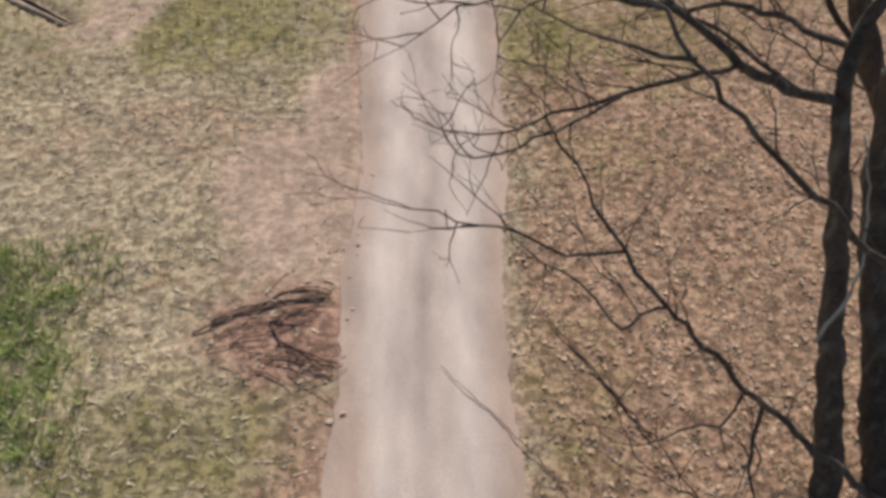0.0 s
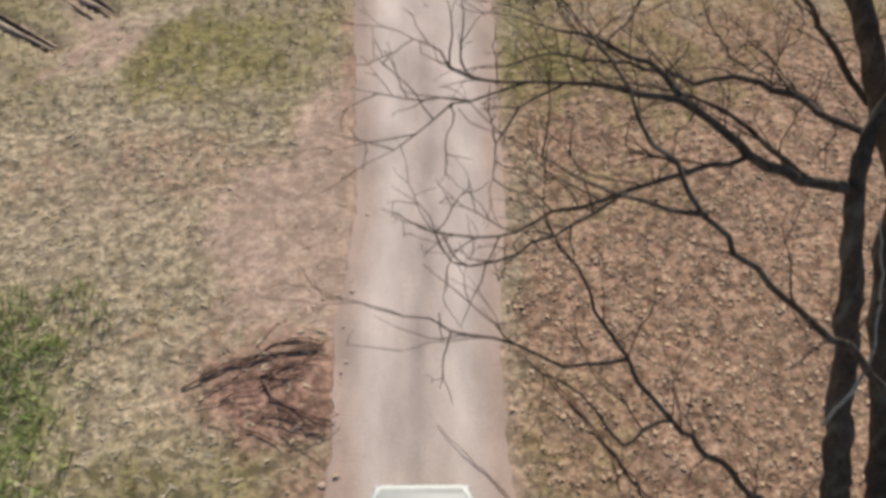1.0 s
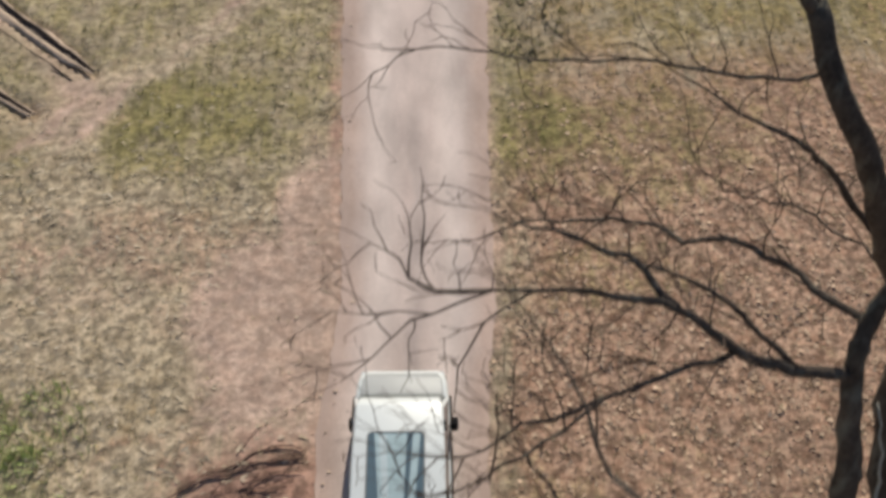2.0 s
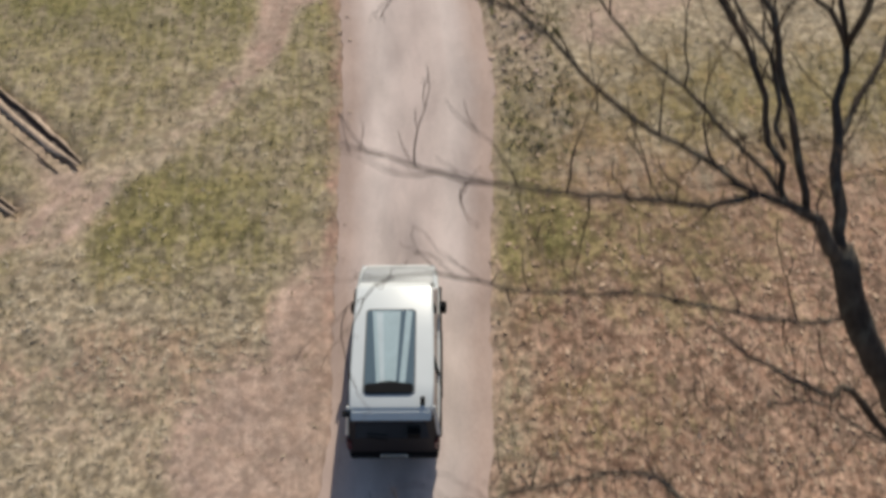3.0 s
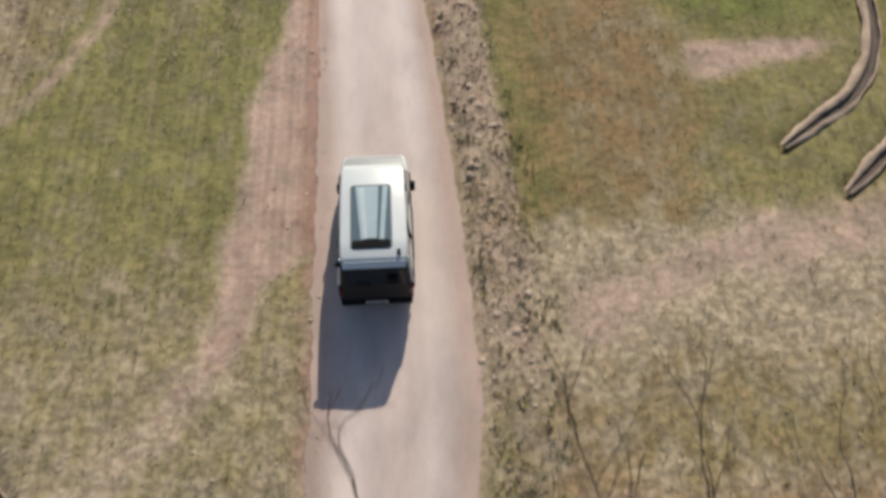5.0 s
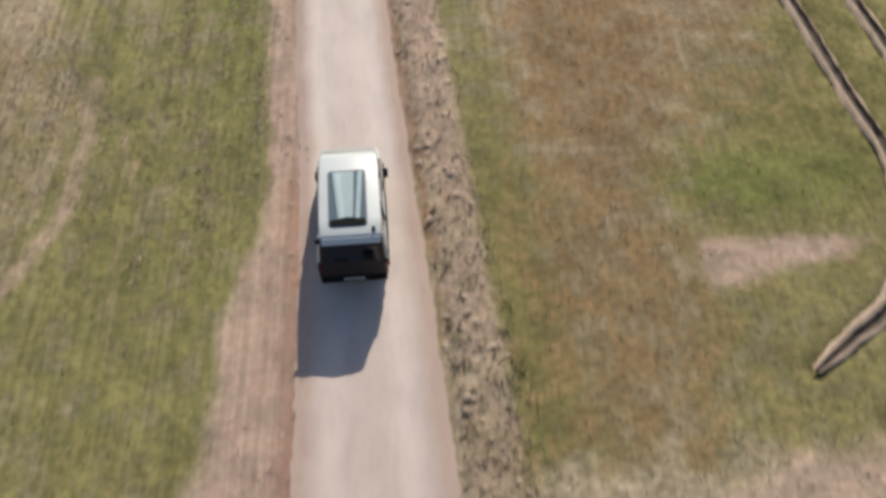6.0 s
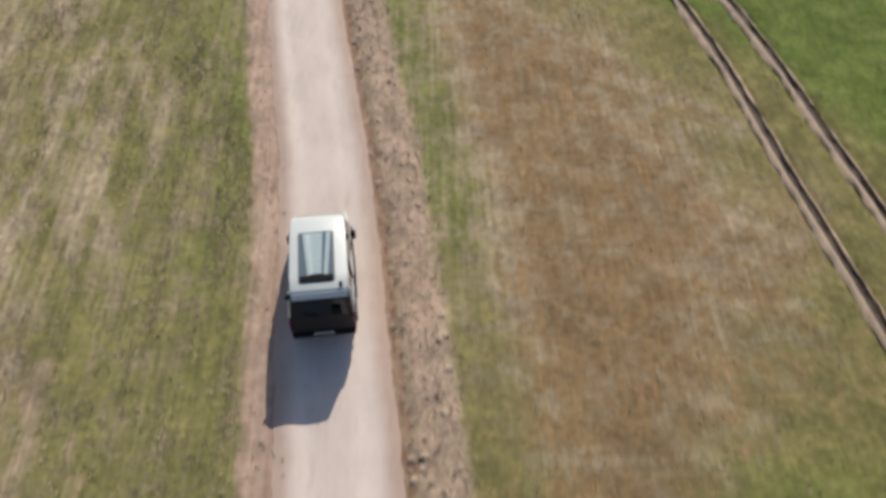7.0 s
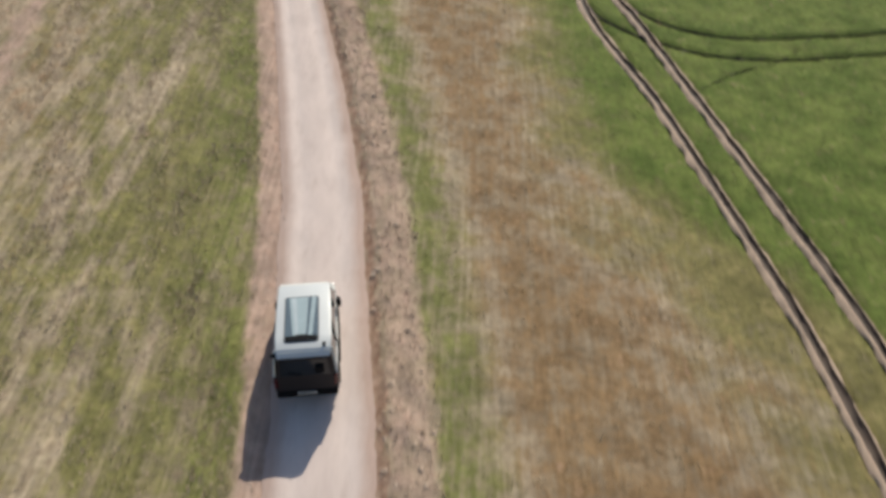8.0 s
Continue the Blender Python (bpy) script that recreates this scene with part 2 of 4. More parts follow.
M_TYRE = material("tyre_rubber", (0.020, 0.020, 0.020), 0.85, grain=0.2, scale=30)
M_RIMS = material("alloy_rim", (0.450, 0.450, 0.460), 0.35, metal=0.9)
M_LAMP = material("red_lamp_lens", (0.070, 0.008, 0.008), 0.2)
M_CLEAR = material("headlamp_lens", (0.550, 0.570, 0.580), 0.12)
M_PLATE = material("pale_plate", (0.420, 0.420, 0.400), 0.5)
M_INK = material("plate_ink", (0.030, 0.030, 0.035), 0.6)

# ---------- mesh helpers ----------


def mesh_from(name, verts, faces, mat, smooth=False):
    me = bpy.data.meshes.new(name)
    me.from_pydata(verts, [], faces)
    me.materials.append(mat)
    if smooth:
        me.polygons.foreach_set("use_smooth", [True] * len(me.polygons))
    me.update()
    return me


def part(name, bm, mat, parent, label="", smooth=False):
    me = bpy.data.meshes.new(name)
    bmesh.ops.recalc_face_normals(bm, faces=bm.faces)
    bm.to_mesh(me)
    bm.free()
    me.materials.append(mat)
    if smooth:
        me.polygons.foreach_set("use_smooth", [True] * len(me.polygons))
    ob = new(name, me)
    ob.parent = parent
    return tagged(ob, label)


def soft_box(a, c, r=0.02, segments=2):
    bm = bmesh.new()
    bmesh.ops.create_cube(bm, size=1)
    for v in bm.verts:
        v.co = [(a[i] + c[i]) / 2 + v.co[i] * (c[i] - a[i]) for i in range(3)]
    if r:
        bmesh.ops.bevel(bm, geom=bm.edges[:], offset=r, segments=segments, affect="EDGES", profile=0.5)
    return bm


def spline(points, step=0.25):
    """Points of a Catmull-Rom curve through the given ones."""
    p = [Vector(q) for q in points]
    p = [p[0] * 2 - p[1]] + p + [p[-1] * 2 - p[-2]]
    out = []
    for i in range(1, len(p) - 2):
        n = max(2, int((p[i + 1] - p[i]).length / step))
        for k in range(n):
            t = k / n
            out.append(0.5 * (2 * p[i] + (p[i + 1] - p[i - 1]) * t + (2 * p[i - 1] - 5 * p[i] + 4 * p[i + 1] - p[i + 2]) * t * t
                              + (3 * p[i] - p[i - 1] - 3 * p[i + 1] + p[i + 2]) * t ** 3))
    out.append(p[-2])
    return out


# ---------- the plan: road, banks, ground covers ----------
ROAD_Y = [-60, -20, 0.8, 3, 5.4, 8.5, 12.6, 18, 22, 27, 32, 36, 40, 44.5, 51, 54.5, 62.6, 70.5, 90, 140, 400]
ROAD_X = [-1.6, -1.2, -0.85, -0.70, -0.55, -0.05, 0.15, 0.50, 0.40, 0.20, -0.10, -0.42, -0.68, -1.10, -2.00, -2.40, -3.95, -5.65, -10.5, -24, -120]
ROAD_W = [1.55, 1.55, 1.55, 1.40, 1.45, 1.45, 1.55, 1.75, 1.70, 1.55, 1.42, 1.38, 1.32, 1.30, 1.30, 1.30, 1.25, 1.10, 1.1, 1.1, 1.1]


def road_x(y):
    return np.interp(y, ROAD_Y, ROAD_X)


def road_w(y):
    return np.interp(y, ROAD_Y, ROAD_W)


def near_line(x, y, line, half):
    """1 on a bent line, falling to 0 at its half width; line of (x, y)."""
    best = np.full(np.shape(x), 1e9)
    for (ax, ay), (bx, by) in zip(line[:-1], line[1:]):
        dx, dy = bx - ax, by - ay
        t = np.clip(((x - ax) * dx + (y - ay) * dy) / (dx * dx + dy * dy), 0, 1)
        best = np.minimum(best, np.hypot(x - ax - t * dx, y - ay - t * dy))
    return np.clip(1.5 - best / half, 0, 1)


def blob(x, y, cx, cy, rx, ry):
    return np.clip(1.6 - np.hypot((x - cx) / rx, (y - cy) / ry), 0, 1)


def step(v, a, c):
    t = np.clip((v - a) / (c - a), 0, 1)
    return t * t * (3 - 2 * t)


RUTS = [
    [(9.2, 80), (8.3, 70.9), (10.6, 61.3), (12.2, 53.3), (13.1, 48.3), (13.7, 43.0), (14.3, 38.5), (14.8, 34.5), (15.2, 31.5), (14.6, 28.6), (13.5, 26.9), (12.3, 26.0), (11.1, 25.1)],
    [(7.0, 80), (10.1, 71.2), (12.2, 62.0), (13.7, 55.0), (14.9, 49.0), (15.6, 44.0), (16.2, 40.0), (16.7, 36.0), (16.9, 31.0), (15.6, 26.6), (13.5, 24.5), (12.4, 23.5)],
    [(8.6, 70.6), (8.9, 69.3), (10.6, 67.3), (13.3, 65.6), (16.5, 65.2), (21.4, 65.9), (34, 68)],
    [(9.6, 72.5), (10.4, 70.6), (12.0, 68.5), (14.9, 67.2), (18.9, 67.5), (22.1, 68.0), (35, 71)],
    [(12.6, 62.6), (14.3, 64.0), (16.5, 65.15), (18.5, 67.4)],
    [(-16, 24.5), (-10.4, 18.6), (-7.8, 16.0)],
    [(-16, 23.2), (-10.2, 17.5), (-8.3, 15.75)],
    [(-15, 19.6), (-9.7, 15.1), (-9.0, 14.6)],
]
MARKS = [[(-5.2, 5.0), (-4.46, 5.58), (-3.7, 6.2), (-2.6, 6.7)], [(-5.4, 4.3), (-4.6, 4.8), (-3.6, 5.5), (-2.2, 5.9)], [(-6.3, 4.9), (-5.2, 5.6), (-3.9, 6.45)],
         [(-10.2, 12.7), (-7.9, 15.3), (-5.7, 17.5), (-4.0, 19.0)], [(-9.9, 12.2), (-7.4, 14.6), (-5.4, 17.0), (-3.6, 18.5)], [(-6.9, 36), (-6.2, 29.8), (-6.0, 26.0)]]
RUT_HALF = [0.27, 0.27, 0.15, 0.15, 0.10, 0.22, 0.12, 0.16]


def wavy(x, y, s, seed=0.0):
    """Cheap smooth waves for uneven borders and relief."""
    return (np.sin(x * 1.7 / s + 1.3 * np.sin(y * 0.9 / s + seed)) + np.sin(y * 1.3 / s + 1.9 * np.sin(x * 0.7 / s + 2 * seed) + seed)
            + 0.6 * np.sin((x + y) * 2.9 / s + seed * 3)) / 2.6


def covers(x, y):
    """Weights of green, fresh green, leaf litter, pale soil and red soil at places of the plan."""
    wx, wy = x + 0.35 * wavy(x, y, 1.1, 1.0), y + 0.5 * wavy(x, y, 1.4, 2.0)
    rc, rw = road_x(y), road_w(y)
    side = wx - rc
    left, right = side < 0, side >= 0
    green, fresh, litter = np.zeros_like(x), np.zeros_like(x), np.zeros_like(x)
    soil, red, stubble = np.zeros_like(x), np.zeros_like(x), np.zeros_like(x)
    rows = np.clip(0.5 + 0.9 * wavy(x * 1.0, y * 0.07, 0.75, 5.0), 0, 1)
    # near wood edge, to the left: pale dry leaves, then olive turf
    green += left * (0.34 * (1 - step(wy, 2, 5)) + 0.18 * step(wy, 4, 6) + (0.27 * step(wy, 11.2, 13.0)))
    green += left * 0.26 * blob(wx, wy, -5.8, 14.2, 2.2, 1.2) + left * 0.25 * blob(wx, wy, -4.6, 2.0, 2.0, 1.6)
    litter += left * 0.20 * (1 - step(wy, 10, 14)) + left * 0.26 * blob(wx, wy, -6.0, 10.6, 3.6, 1.2)
    fresh += left * 0.62 * blob(wx, wy, -8.9, 3.2, 1.5, 3.0)
    soil += left * 1.15 * np.maximum(blob(wx, wy, -3.0, 8.0, 1.35, 2.0), 0.9 * blob(wx, wy, -2.2, 10.9, 0.55, 2.2))
    soil += left * 0.30 * blob(wx, wy, -6.0, 9.4, 3.2, 1.9)
    red += left * np.maximum(1.0 * blob(wx, wy, -3.2, 4.4, 1.7, 1.15), 0.6 * blob(wx, wy, -2.6, 1.0, 0.9, 2.2))
    # to the right under the trees: brown leaves with olive patches
    under = right * (1 - step(wy, 17, 21))
    litter += 0.82 * under * (1 - 0.4 * step(wy, 13, 16)) * (1 - 0.45 * (1 - step(side - rw, 0.4, 1.3)))
    green += right * (0.36 * blob(wx, wy, 5.0, 12.4, 3.2, 1.6) + 0.26 * blob(wx, wy, 2.6, 13.5, 1.2, 2.5) + 0.34 * blob(wx, wy, 3.8, 8.6, 1.8, 1.1) + 0.40 * blob(wx, wy, 2.0, 2.0, 1.0, 2.0))
    # the fields beyond
    far_l, far_r = left * step(wy, 19, 24), right * step(wy, 21.5, 23.5)
    out_l = -side
    further = step(wy, 34, 41)
    streaks = step(0.75 * wavy(x, y * 0.30, 1.5, 4.0) + 0.7 * wavy(x * 1.6, y * 0.55, 0.8, 2.3) + 0.25 * np.sin(3.6 * x + 0.8 * np.sin(0.21 * y)) + 0.2 * np.sin(9.1 * x + np.sin(0.8 * y)), -0.4, 0.9)
    band = step(out_l, 4.2, 6.0)
    green += far_l * (0.36 - 0.10 * rows) * (1 - 0.5 * further * band * step(out_l, 8.5, 11.5))
    green -= far_l * further * (0.25 + 0.75 * band) * (0.48 + 0.12 * step(wy, 44, 52)) * streaks
    fresh += far_l * further * (0.24 * (1 - step(out_l, 3.2, 5.4)) + 0.16 * (1 - step(out_l, 8, 11)) * (1 - streaks))
    fresh += far_l * (1 - further) * 0.16 * step(wy, 24, 28) * (1 - step(out_l, 6, 9))
    stubble += far_l * 0.30 * step(wy, 44, 56) * step(out_l, 7.5, 10.5) * (0.5 + 0.5 * rows)
    tan_edge = np.interp(wy, [24, 27.6, 29.8, 32.6, 35, 45], [-14, -9.9, -8.8, -7.9, -8.1, -10.5])
    tan = far_l * step(tan_edge - wx, -0.2, 0.9) * (1 - 0.75 * step(wy, 36, 44))
    green -= 0.30 * tan
    litter += 0.46 * tan + far_l * 0.26 * step(out_l, 9, 13) * step(wy, 52, 62)
    soil += far_l * 0.50 * near_line(x + 0.1 * wavy(x, y, 0.4, 1.0), y, [(-14, 24), (-9.8, 27.3), (-8.8, 29.0), (-8.05, 30.9), (-7.9, 33.5), (-8.1, 36)], 0.30)
    soil += far_l * 0.70 * near_line(wx, wy, [(-18.6, 70.6), (-17.8, 63.7), (-17, 55)], 0.5)
    xb = np.interp(wy, [30, 38, 42, 47, 52, 56, 65, 80], [12.5, 15, 14.5, 12.5, 10.2, 8.6, 7.2, 6.5])
    beyond = step(wx + 1.4 * wavy(x, y, 1.3, 7.0), xb - 6.2, xb + 2.0)
    green += far_r * ((0.40 + 0.22 * step(wx, 7, 10)) * (1 - step(wy, 29, 40)) + 0.80 * beyond * step(wy, 29, 34) + 0.12)
    fresh += far_r * 0.85 * step(wx, xb - 2.6 + 3.2 * (1 - step(wy, 48, 58)), xb + 1.6 + 3.2 * (1 - step(wy, 48, 58))) * step(wy, 38, 46)
    green += far_r * 0.42 * (1 - step(side, 3.8, 6.4)) * step(side, 1.8, 2.6)
    stubble += far_r * 0.27 * step(wx, 2.5, 5.5) * (1 - 0.8 * step(wx, 7.5, 10.5)) * (1 - step(wy, 32, 40))
    stubble += far_r * 0.66 * step(wy, 28, 38) * (1 - beyond) * step(side, 3.8, 6.4)
    stubble += far_r * 0.30 * blob(wx, wy, 6.5, 27.5, 3.0, 4.0)
    stubble += right * 0.22 * step(wy, 11, 14) * (1 - step(wy, 19, 21)) * step(wx, 2.6, 5)
    green += right * ((0.20 * step(wy, 11.5, 14) + 0.24 * step(wy, 13.5, 17.5)) * (1 - step(wy, 16.5, 21.5)) + 0.18 * step(wx, 4, 8) * step(wy, 14, 17) * (1 - step(wy, 18, 20.5)))
    litter += far_r * (0.40 * blob(wx, wy, 7.5, 26, 2.5, 3.0) + 0.38 * step(wy, 27, 33) * (1 - step(wx, xb - 2, xb + 1)))
    fresh += far_r * 0.46 * blob(wx, wy, 11.5, 31.2, 3.2, 1.4)
    fresh += far_r * 0.46 * (1 - step(side, 3.6, 5.9)) * step(side, 2.7, 3.3) * step(wy, 35, 41)
    litter += right * 0.3 * near_line(wx, wy, RUTS[0], 1.1) * step(wy, 30, 34)
    soil += right * 0.62 * near_line(wx, wy, [(5.0, 20.2), (7.0, 20.9), (9.2, 21.5), (12.8, 22.8), (18, 25)], 0.75)
    pw = x + 0.12 * wavy(x, y, 0.3, 3.0)
    soil += 0.80 * step(pw, 8.7, 9.3) * (1 - step(pw, 12.6, 14.6)) * step(y - 0.27 * (x - 9), 27.2, 27.8) * (1 - step(y, 28.9, 29.5))
    # the turn-off track, road shoulders and the right-hand bank
    outer = np.interp(wy, [14.5, 16.4, 18.8, 19.5, 21.8, 24.3, 27.0, 29.6, 32.5, 36], [-9.0, -6.4, -4.8, -4.45, -3.65, -3.5, -3.4, -2.75, -2.3, -2.2])
    inner = np.interp(wy, [14.5, 16.4, 18.8, 20.2, 21.4, 22.6], [-7.2, -5.3, -3.6, -2.8, -2.2, -1.2])
    turn = left * step(wx, outer - 0.3, outer + 0.5) * (1 - step(wx, inner - 0.35, inner + 0.25))
    red += turn * 0.22 * step(wy, 17, 20) * (1 - step(wy, 31, 34))
    soil += 0.86 * turn * (0.14 + 0.86 * step(wy, 17.6, 20.4)) * step(wy, 13.8, 15.6) * (1 - step(wy, 33, 37))
    green *= 1 - 0.8 * turn
    soil += left * 0.60 * near_line(wx, wy, [(-16, 23.9), (-10.3, 18.0), (-8.0, 15.9)], 0.42)
    soil += 0.5 * left * blob(wx, wy, -8.4, 14.7, 1.4, 0.8)
    gap = np.abs(x - rc + 0.10 * wavy(x, y, 0.28, 6.0) + 0.06 * wavy(x, y, 0.09, 2.0)) - rw
    red += left * (0.56 * (1 - step(gap, 0.15, 0.8)) * step(wy, 5, 14) * (1 - 0.6 * step(wy, 29, 35)))
    soil += left * 0.85 * (1 - step(gap, 0.75, 1.25)) * step(wy, 28, 34)
    soil += 0.62 * (1 - step(gap, 0.1, 0.6))
    bank = right * step(gap, 0.25, 0.45) * (1 - step(gap, 1.55, 1.95)) * step(wy, 16, 20)
    green *= 1 - (0.35 + 0.45 * step(wy, 22, 27)) * bank
    fresh *= 1 - bank
    litter = litter * (1 - bank)
    soil = np.maximum(soil, (0.46 + 0.16 * step(wy, 28, 37)) * bank)
    stubble *= (1 - bank) * (1 - np.clip(fresh, 0, 1))
    # the bank's road-side foot, its shade put in as brown litter cover
    foot_shade = right * step(gap, 0.12, 0.25) * (1 - step(gap, 0.42, 0.62)) * step(wy, 17, 22)
    foot_shade = foot_shade * (0.45 + 0.55 * step(wy, 24, 30))
    soil *= 1 - 0.75 * foot_shade
    litter += 0.75 * foot_shade
    # wheel marks swept off the road
    for line in MARKS:
        soil += left * 0.34 * near_line(wx, wy, line, 0.12)
        litter += left * 0.30 * near_line(wx + 0.05, wy - 0.22, line, 0.10)
    return [np.clip(v, 0, 1) for v in (green, fresh, litter, soil, red, stubble)]


def relief(x, y):
    """Height of the ground: soft unevenness, the bank beside the road, wheel ruts and the road bed."""
    gap = np.abs(x - road_x(y)) - road_w(y)
    z = 0.035 * wavy(x, y, 1.0, 3.0) + 0.03 * wavy(x, y, 0.31, 5.0)
    bank = (x > road_x(y)) * step(gap, 0.25, 0.6) * (1 - step(gap, 1.3, 2.3)) * step(y, 15, 23)
    z = z + bank * (0.12 + 0.035 * wavy(x, y, 0.35, 8.0) + 0.018 * wavy(x, y, 0.16, 3.0))
    z = z * step(gap, 0.05, 0.5) - 0.05 * (1 - step(gap, 0.0, 0.35))
    for line, half in zip(RUTS, RUT_HALF):
        z = z - 0.20 * np.clip(near_line(x, y, line, half * 0.9), 0, 1) * (half > 0.14)
    return z


def spread(dense, far, n):
    """Even steps inside, growing steps out to the horizon."""
    out = np.geomspace(1, far, n) - 1
    return np.concatenate([dense[0] - out[:0:-1], dense, dense[-1] + out[1:]])


def grid_sheet(name, xs, ys, zfun, mat):
    gx, gy = np.meshgrid(xs, ys)
    gz = zfun(gx, gy)
    v = np.stack([gx, gy, gz], -1).reshape(-1, 3)
    i = np.arange(len(xs) * len(ys)).reshape(len(ys), len(xs))
    f = np.stack([i[:-1, :-1], i[:-1, 1:], i[1:, 1:], i[1:, :-1]], -1).reshape(-1, 4)
    me = bpy.data.meshes.new(name)
    me.vertices.add(len(v))
    me.vertices.foreach_set("co", v.ravel())
    me.loops.add(f.size)
    me.loops.foreach_set("vertex_index", f.ravel())
    me.polygons.add(len(f))
    me.polygons.foreach_set("loop_start", np.arange(0, f.size, 4))
    me.polygons.foreach_set("use_smooth", np.ones(len(f), bool))
    me.update()
    me.validate()
    me.materials.append(mat)
    return me, v


me, v = grid_sheet("ground", spread(np.arange(-24, 30, 0.2), 2500, 26), spread(np.arange(-8, 92, 0.22), 2500, 26), relief, M_GROUND)
g_, f_, l_, s_, r_, b_ = covers(v[:, 0], v[:, 1])
for key, cols in (("cover", (g_, f_, l_, step(v[:, 1], 18, 25) * np.where(v[:, 0] > road_x(v[:, 1]), 0.45, 1.0))), ("soil", (s_, r_, b_, (1 - 0.30 * step(v[:, 1], 11, 15) - 0.32 * step(v[:, 1], 18, 26)) * (1 - 0.55 * s_)))):
    at = me.attributes.new(key, "FLOAT_COLOR", "POINT")
    at.data.foreach_set("color", np.stack(cols, -1).ravel())
ground = tagged(new("ground", me), "uneven field ground of dry grass, leaves and bare soil", "ground", kind="structure")

# the road: a crowned strip with two worn lanes, thin edges sinking into the soil
us = np.linspace(-1.12, 1.12, 29)
ys = np.concatenate([np.arange(-60, -8, 2.0), np.arange(-8, 92, 0.25), np.arange(92, 400, 6.0)])
uu, yy = np.meshgrid(us, ys)
edge_wave = 1 + 0.03 * wavy(uu * 0 + np.sign(uu) * 3, yy, 0.45, 4.0) + 0.035 * wavy(uu * 0 + np.sign(uu) * 9, yy, 0.11, 6.0)
xx = road_x(yy) + uu * road_w(yy) * edge_wave
lanes = np.exp(-((np.abs(uu) - 0.52) / 0.20) ** 2)
zz = 0.025 - 0.035 * lanes + 0.010 * wavy(xx, yy, 0.4, 2.0) - 0.14 * np.clip(np.abs(uu) - 0.92, 0, 1)
v = np.stack([xx, yy, zz], -1).reshape(-1, 3)
i = np.arange(v.shape[0]).reshape(uu.shape)
f = np.stack([i[:-1, :-1], i[:-1, 1:], i[1:, 1:], i[1:, :-1]], -1).reshape(-1, 4)
me = mesh_from("road", v.tolist(), f.tolist(), M_ROAD, True)
at = me.attributes.new("wear", "FLOAT_COLOR", "POINT")
crown = step(yy, 22, 34)
at.data.foreach_set("color", np.stack([np.clip((0.20 + 0.42 * lanes) * (1 - crown) + crown * (0.72 + 0.22 * lanes), 0, 1),
                                        np.clip((np.abs(uu) - 0.70) * 3.2 + 0.75 * (1 - step(yy, 1.2, 3.2)) * step(-uu, 0.05, 0.6), 0, 1),
                                        0.55 * np.exp(-((uu - 0.06 * wavy(uu * 0, yy, 0.8, 1.0)) / 0.13) ** 2) * (1 - step(yy, 11, 17)), 1 - step(yy, 16, 24)], -1).ravel())
tagged(new("road", me), "pale pinkish packed-earth farm track with worn wheel lanes", "road", kind="structure")


# wheel ruts: a dark trough with a crumbling pale rim, wider on its -x side
def rut(line, half, name):
    pts = spline([(px, py, 0) for px, py in line], 0.18)
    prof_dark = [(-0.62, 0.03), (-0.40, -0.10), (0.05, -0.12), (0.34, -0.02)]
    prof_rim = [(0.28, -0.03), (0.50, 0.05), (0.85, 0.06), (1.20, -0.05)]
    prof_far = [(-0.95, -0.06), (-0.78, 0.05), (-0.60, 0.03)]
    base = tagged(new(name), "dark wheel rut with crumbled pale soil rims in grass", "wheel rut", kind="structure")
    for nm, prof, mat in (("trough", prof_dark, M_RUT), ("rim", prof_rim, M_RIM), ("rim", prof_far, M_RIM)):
        if half < 0.16 and nm == "rim":
            continue
        verts, faces, k = [], [], len(prof)
        for n, p in enumerate(pts):
            d = (pts[min(n + 1, len(pts) - 1)] - pts[max(n - 1, 0)]).normalized()
            sidev = Vector((-d.y, d.x, 0))
            if sidev.x > 0:
                sidev = -sidev
            fade = min(1.0, 0.35 + n / 10.0, 0.35 + (len(pts) - 1 - n) / 10.0)
            for u, z in prof:
                j = 1 + 0.34 * noise.noise((p.x * 1.1, p.y * 1.1, u * 3 + half)) + 0.20 * noise.noise((p.x * 4.7, p.y * 4.7, u * 5 + 2 * half))
                q = p + sidev * u * half * j * fade
                verts.append((q.x, q.y, z * min(1.0, half / 0.3) * fade * (1 + 0.5 * noise.noise((p.x * 2.3, p.y * 2.3, u)) + 0.5 * noise.noise((p.x * 6.1, p.y * 6.1, u * 2))) + 0.012))
        for n in range(len(pts) - 1):
            for u in range(k - 1):
                a = n * k + u
                faces.append((a, a + 1, a + k + 1, a + k))
        ob = new(nm, mesh_from(nm, verts, faces, mat, True))
        ob.parent = base
    return base


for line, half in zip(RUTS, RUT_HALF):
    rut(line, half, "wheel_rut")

# ---------- scattered cover, as stuff ----------


def ground_z(x, y):
    gap = np.abs(x - road_x(y)) - road_w(y)
    return np.where(gap < 0.05, 0.02, relief(x, y))


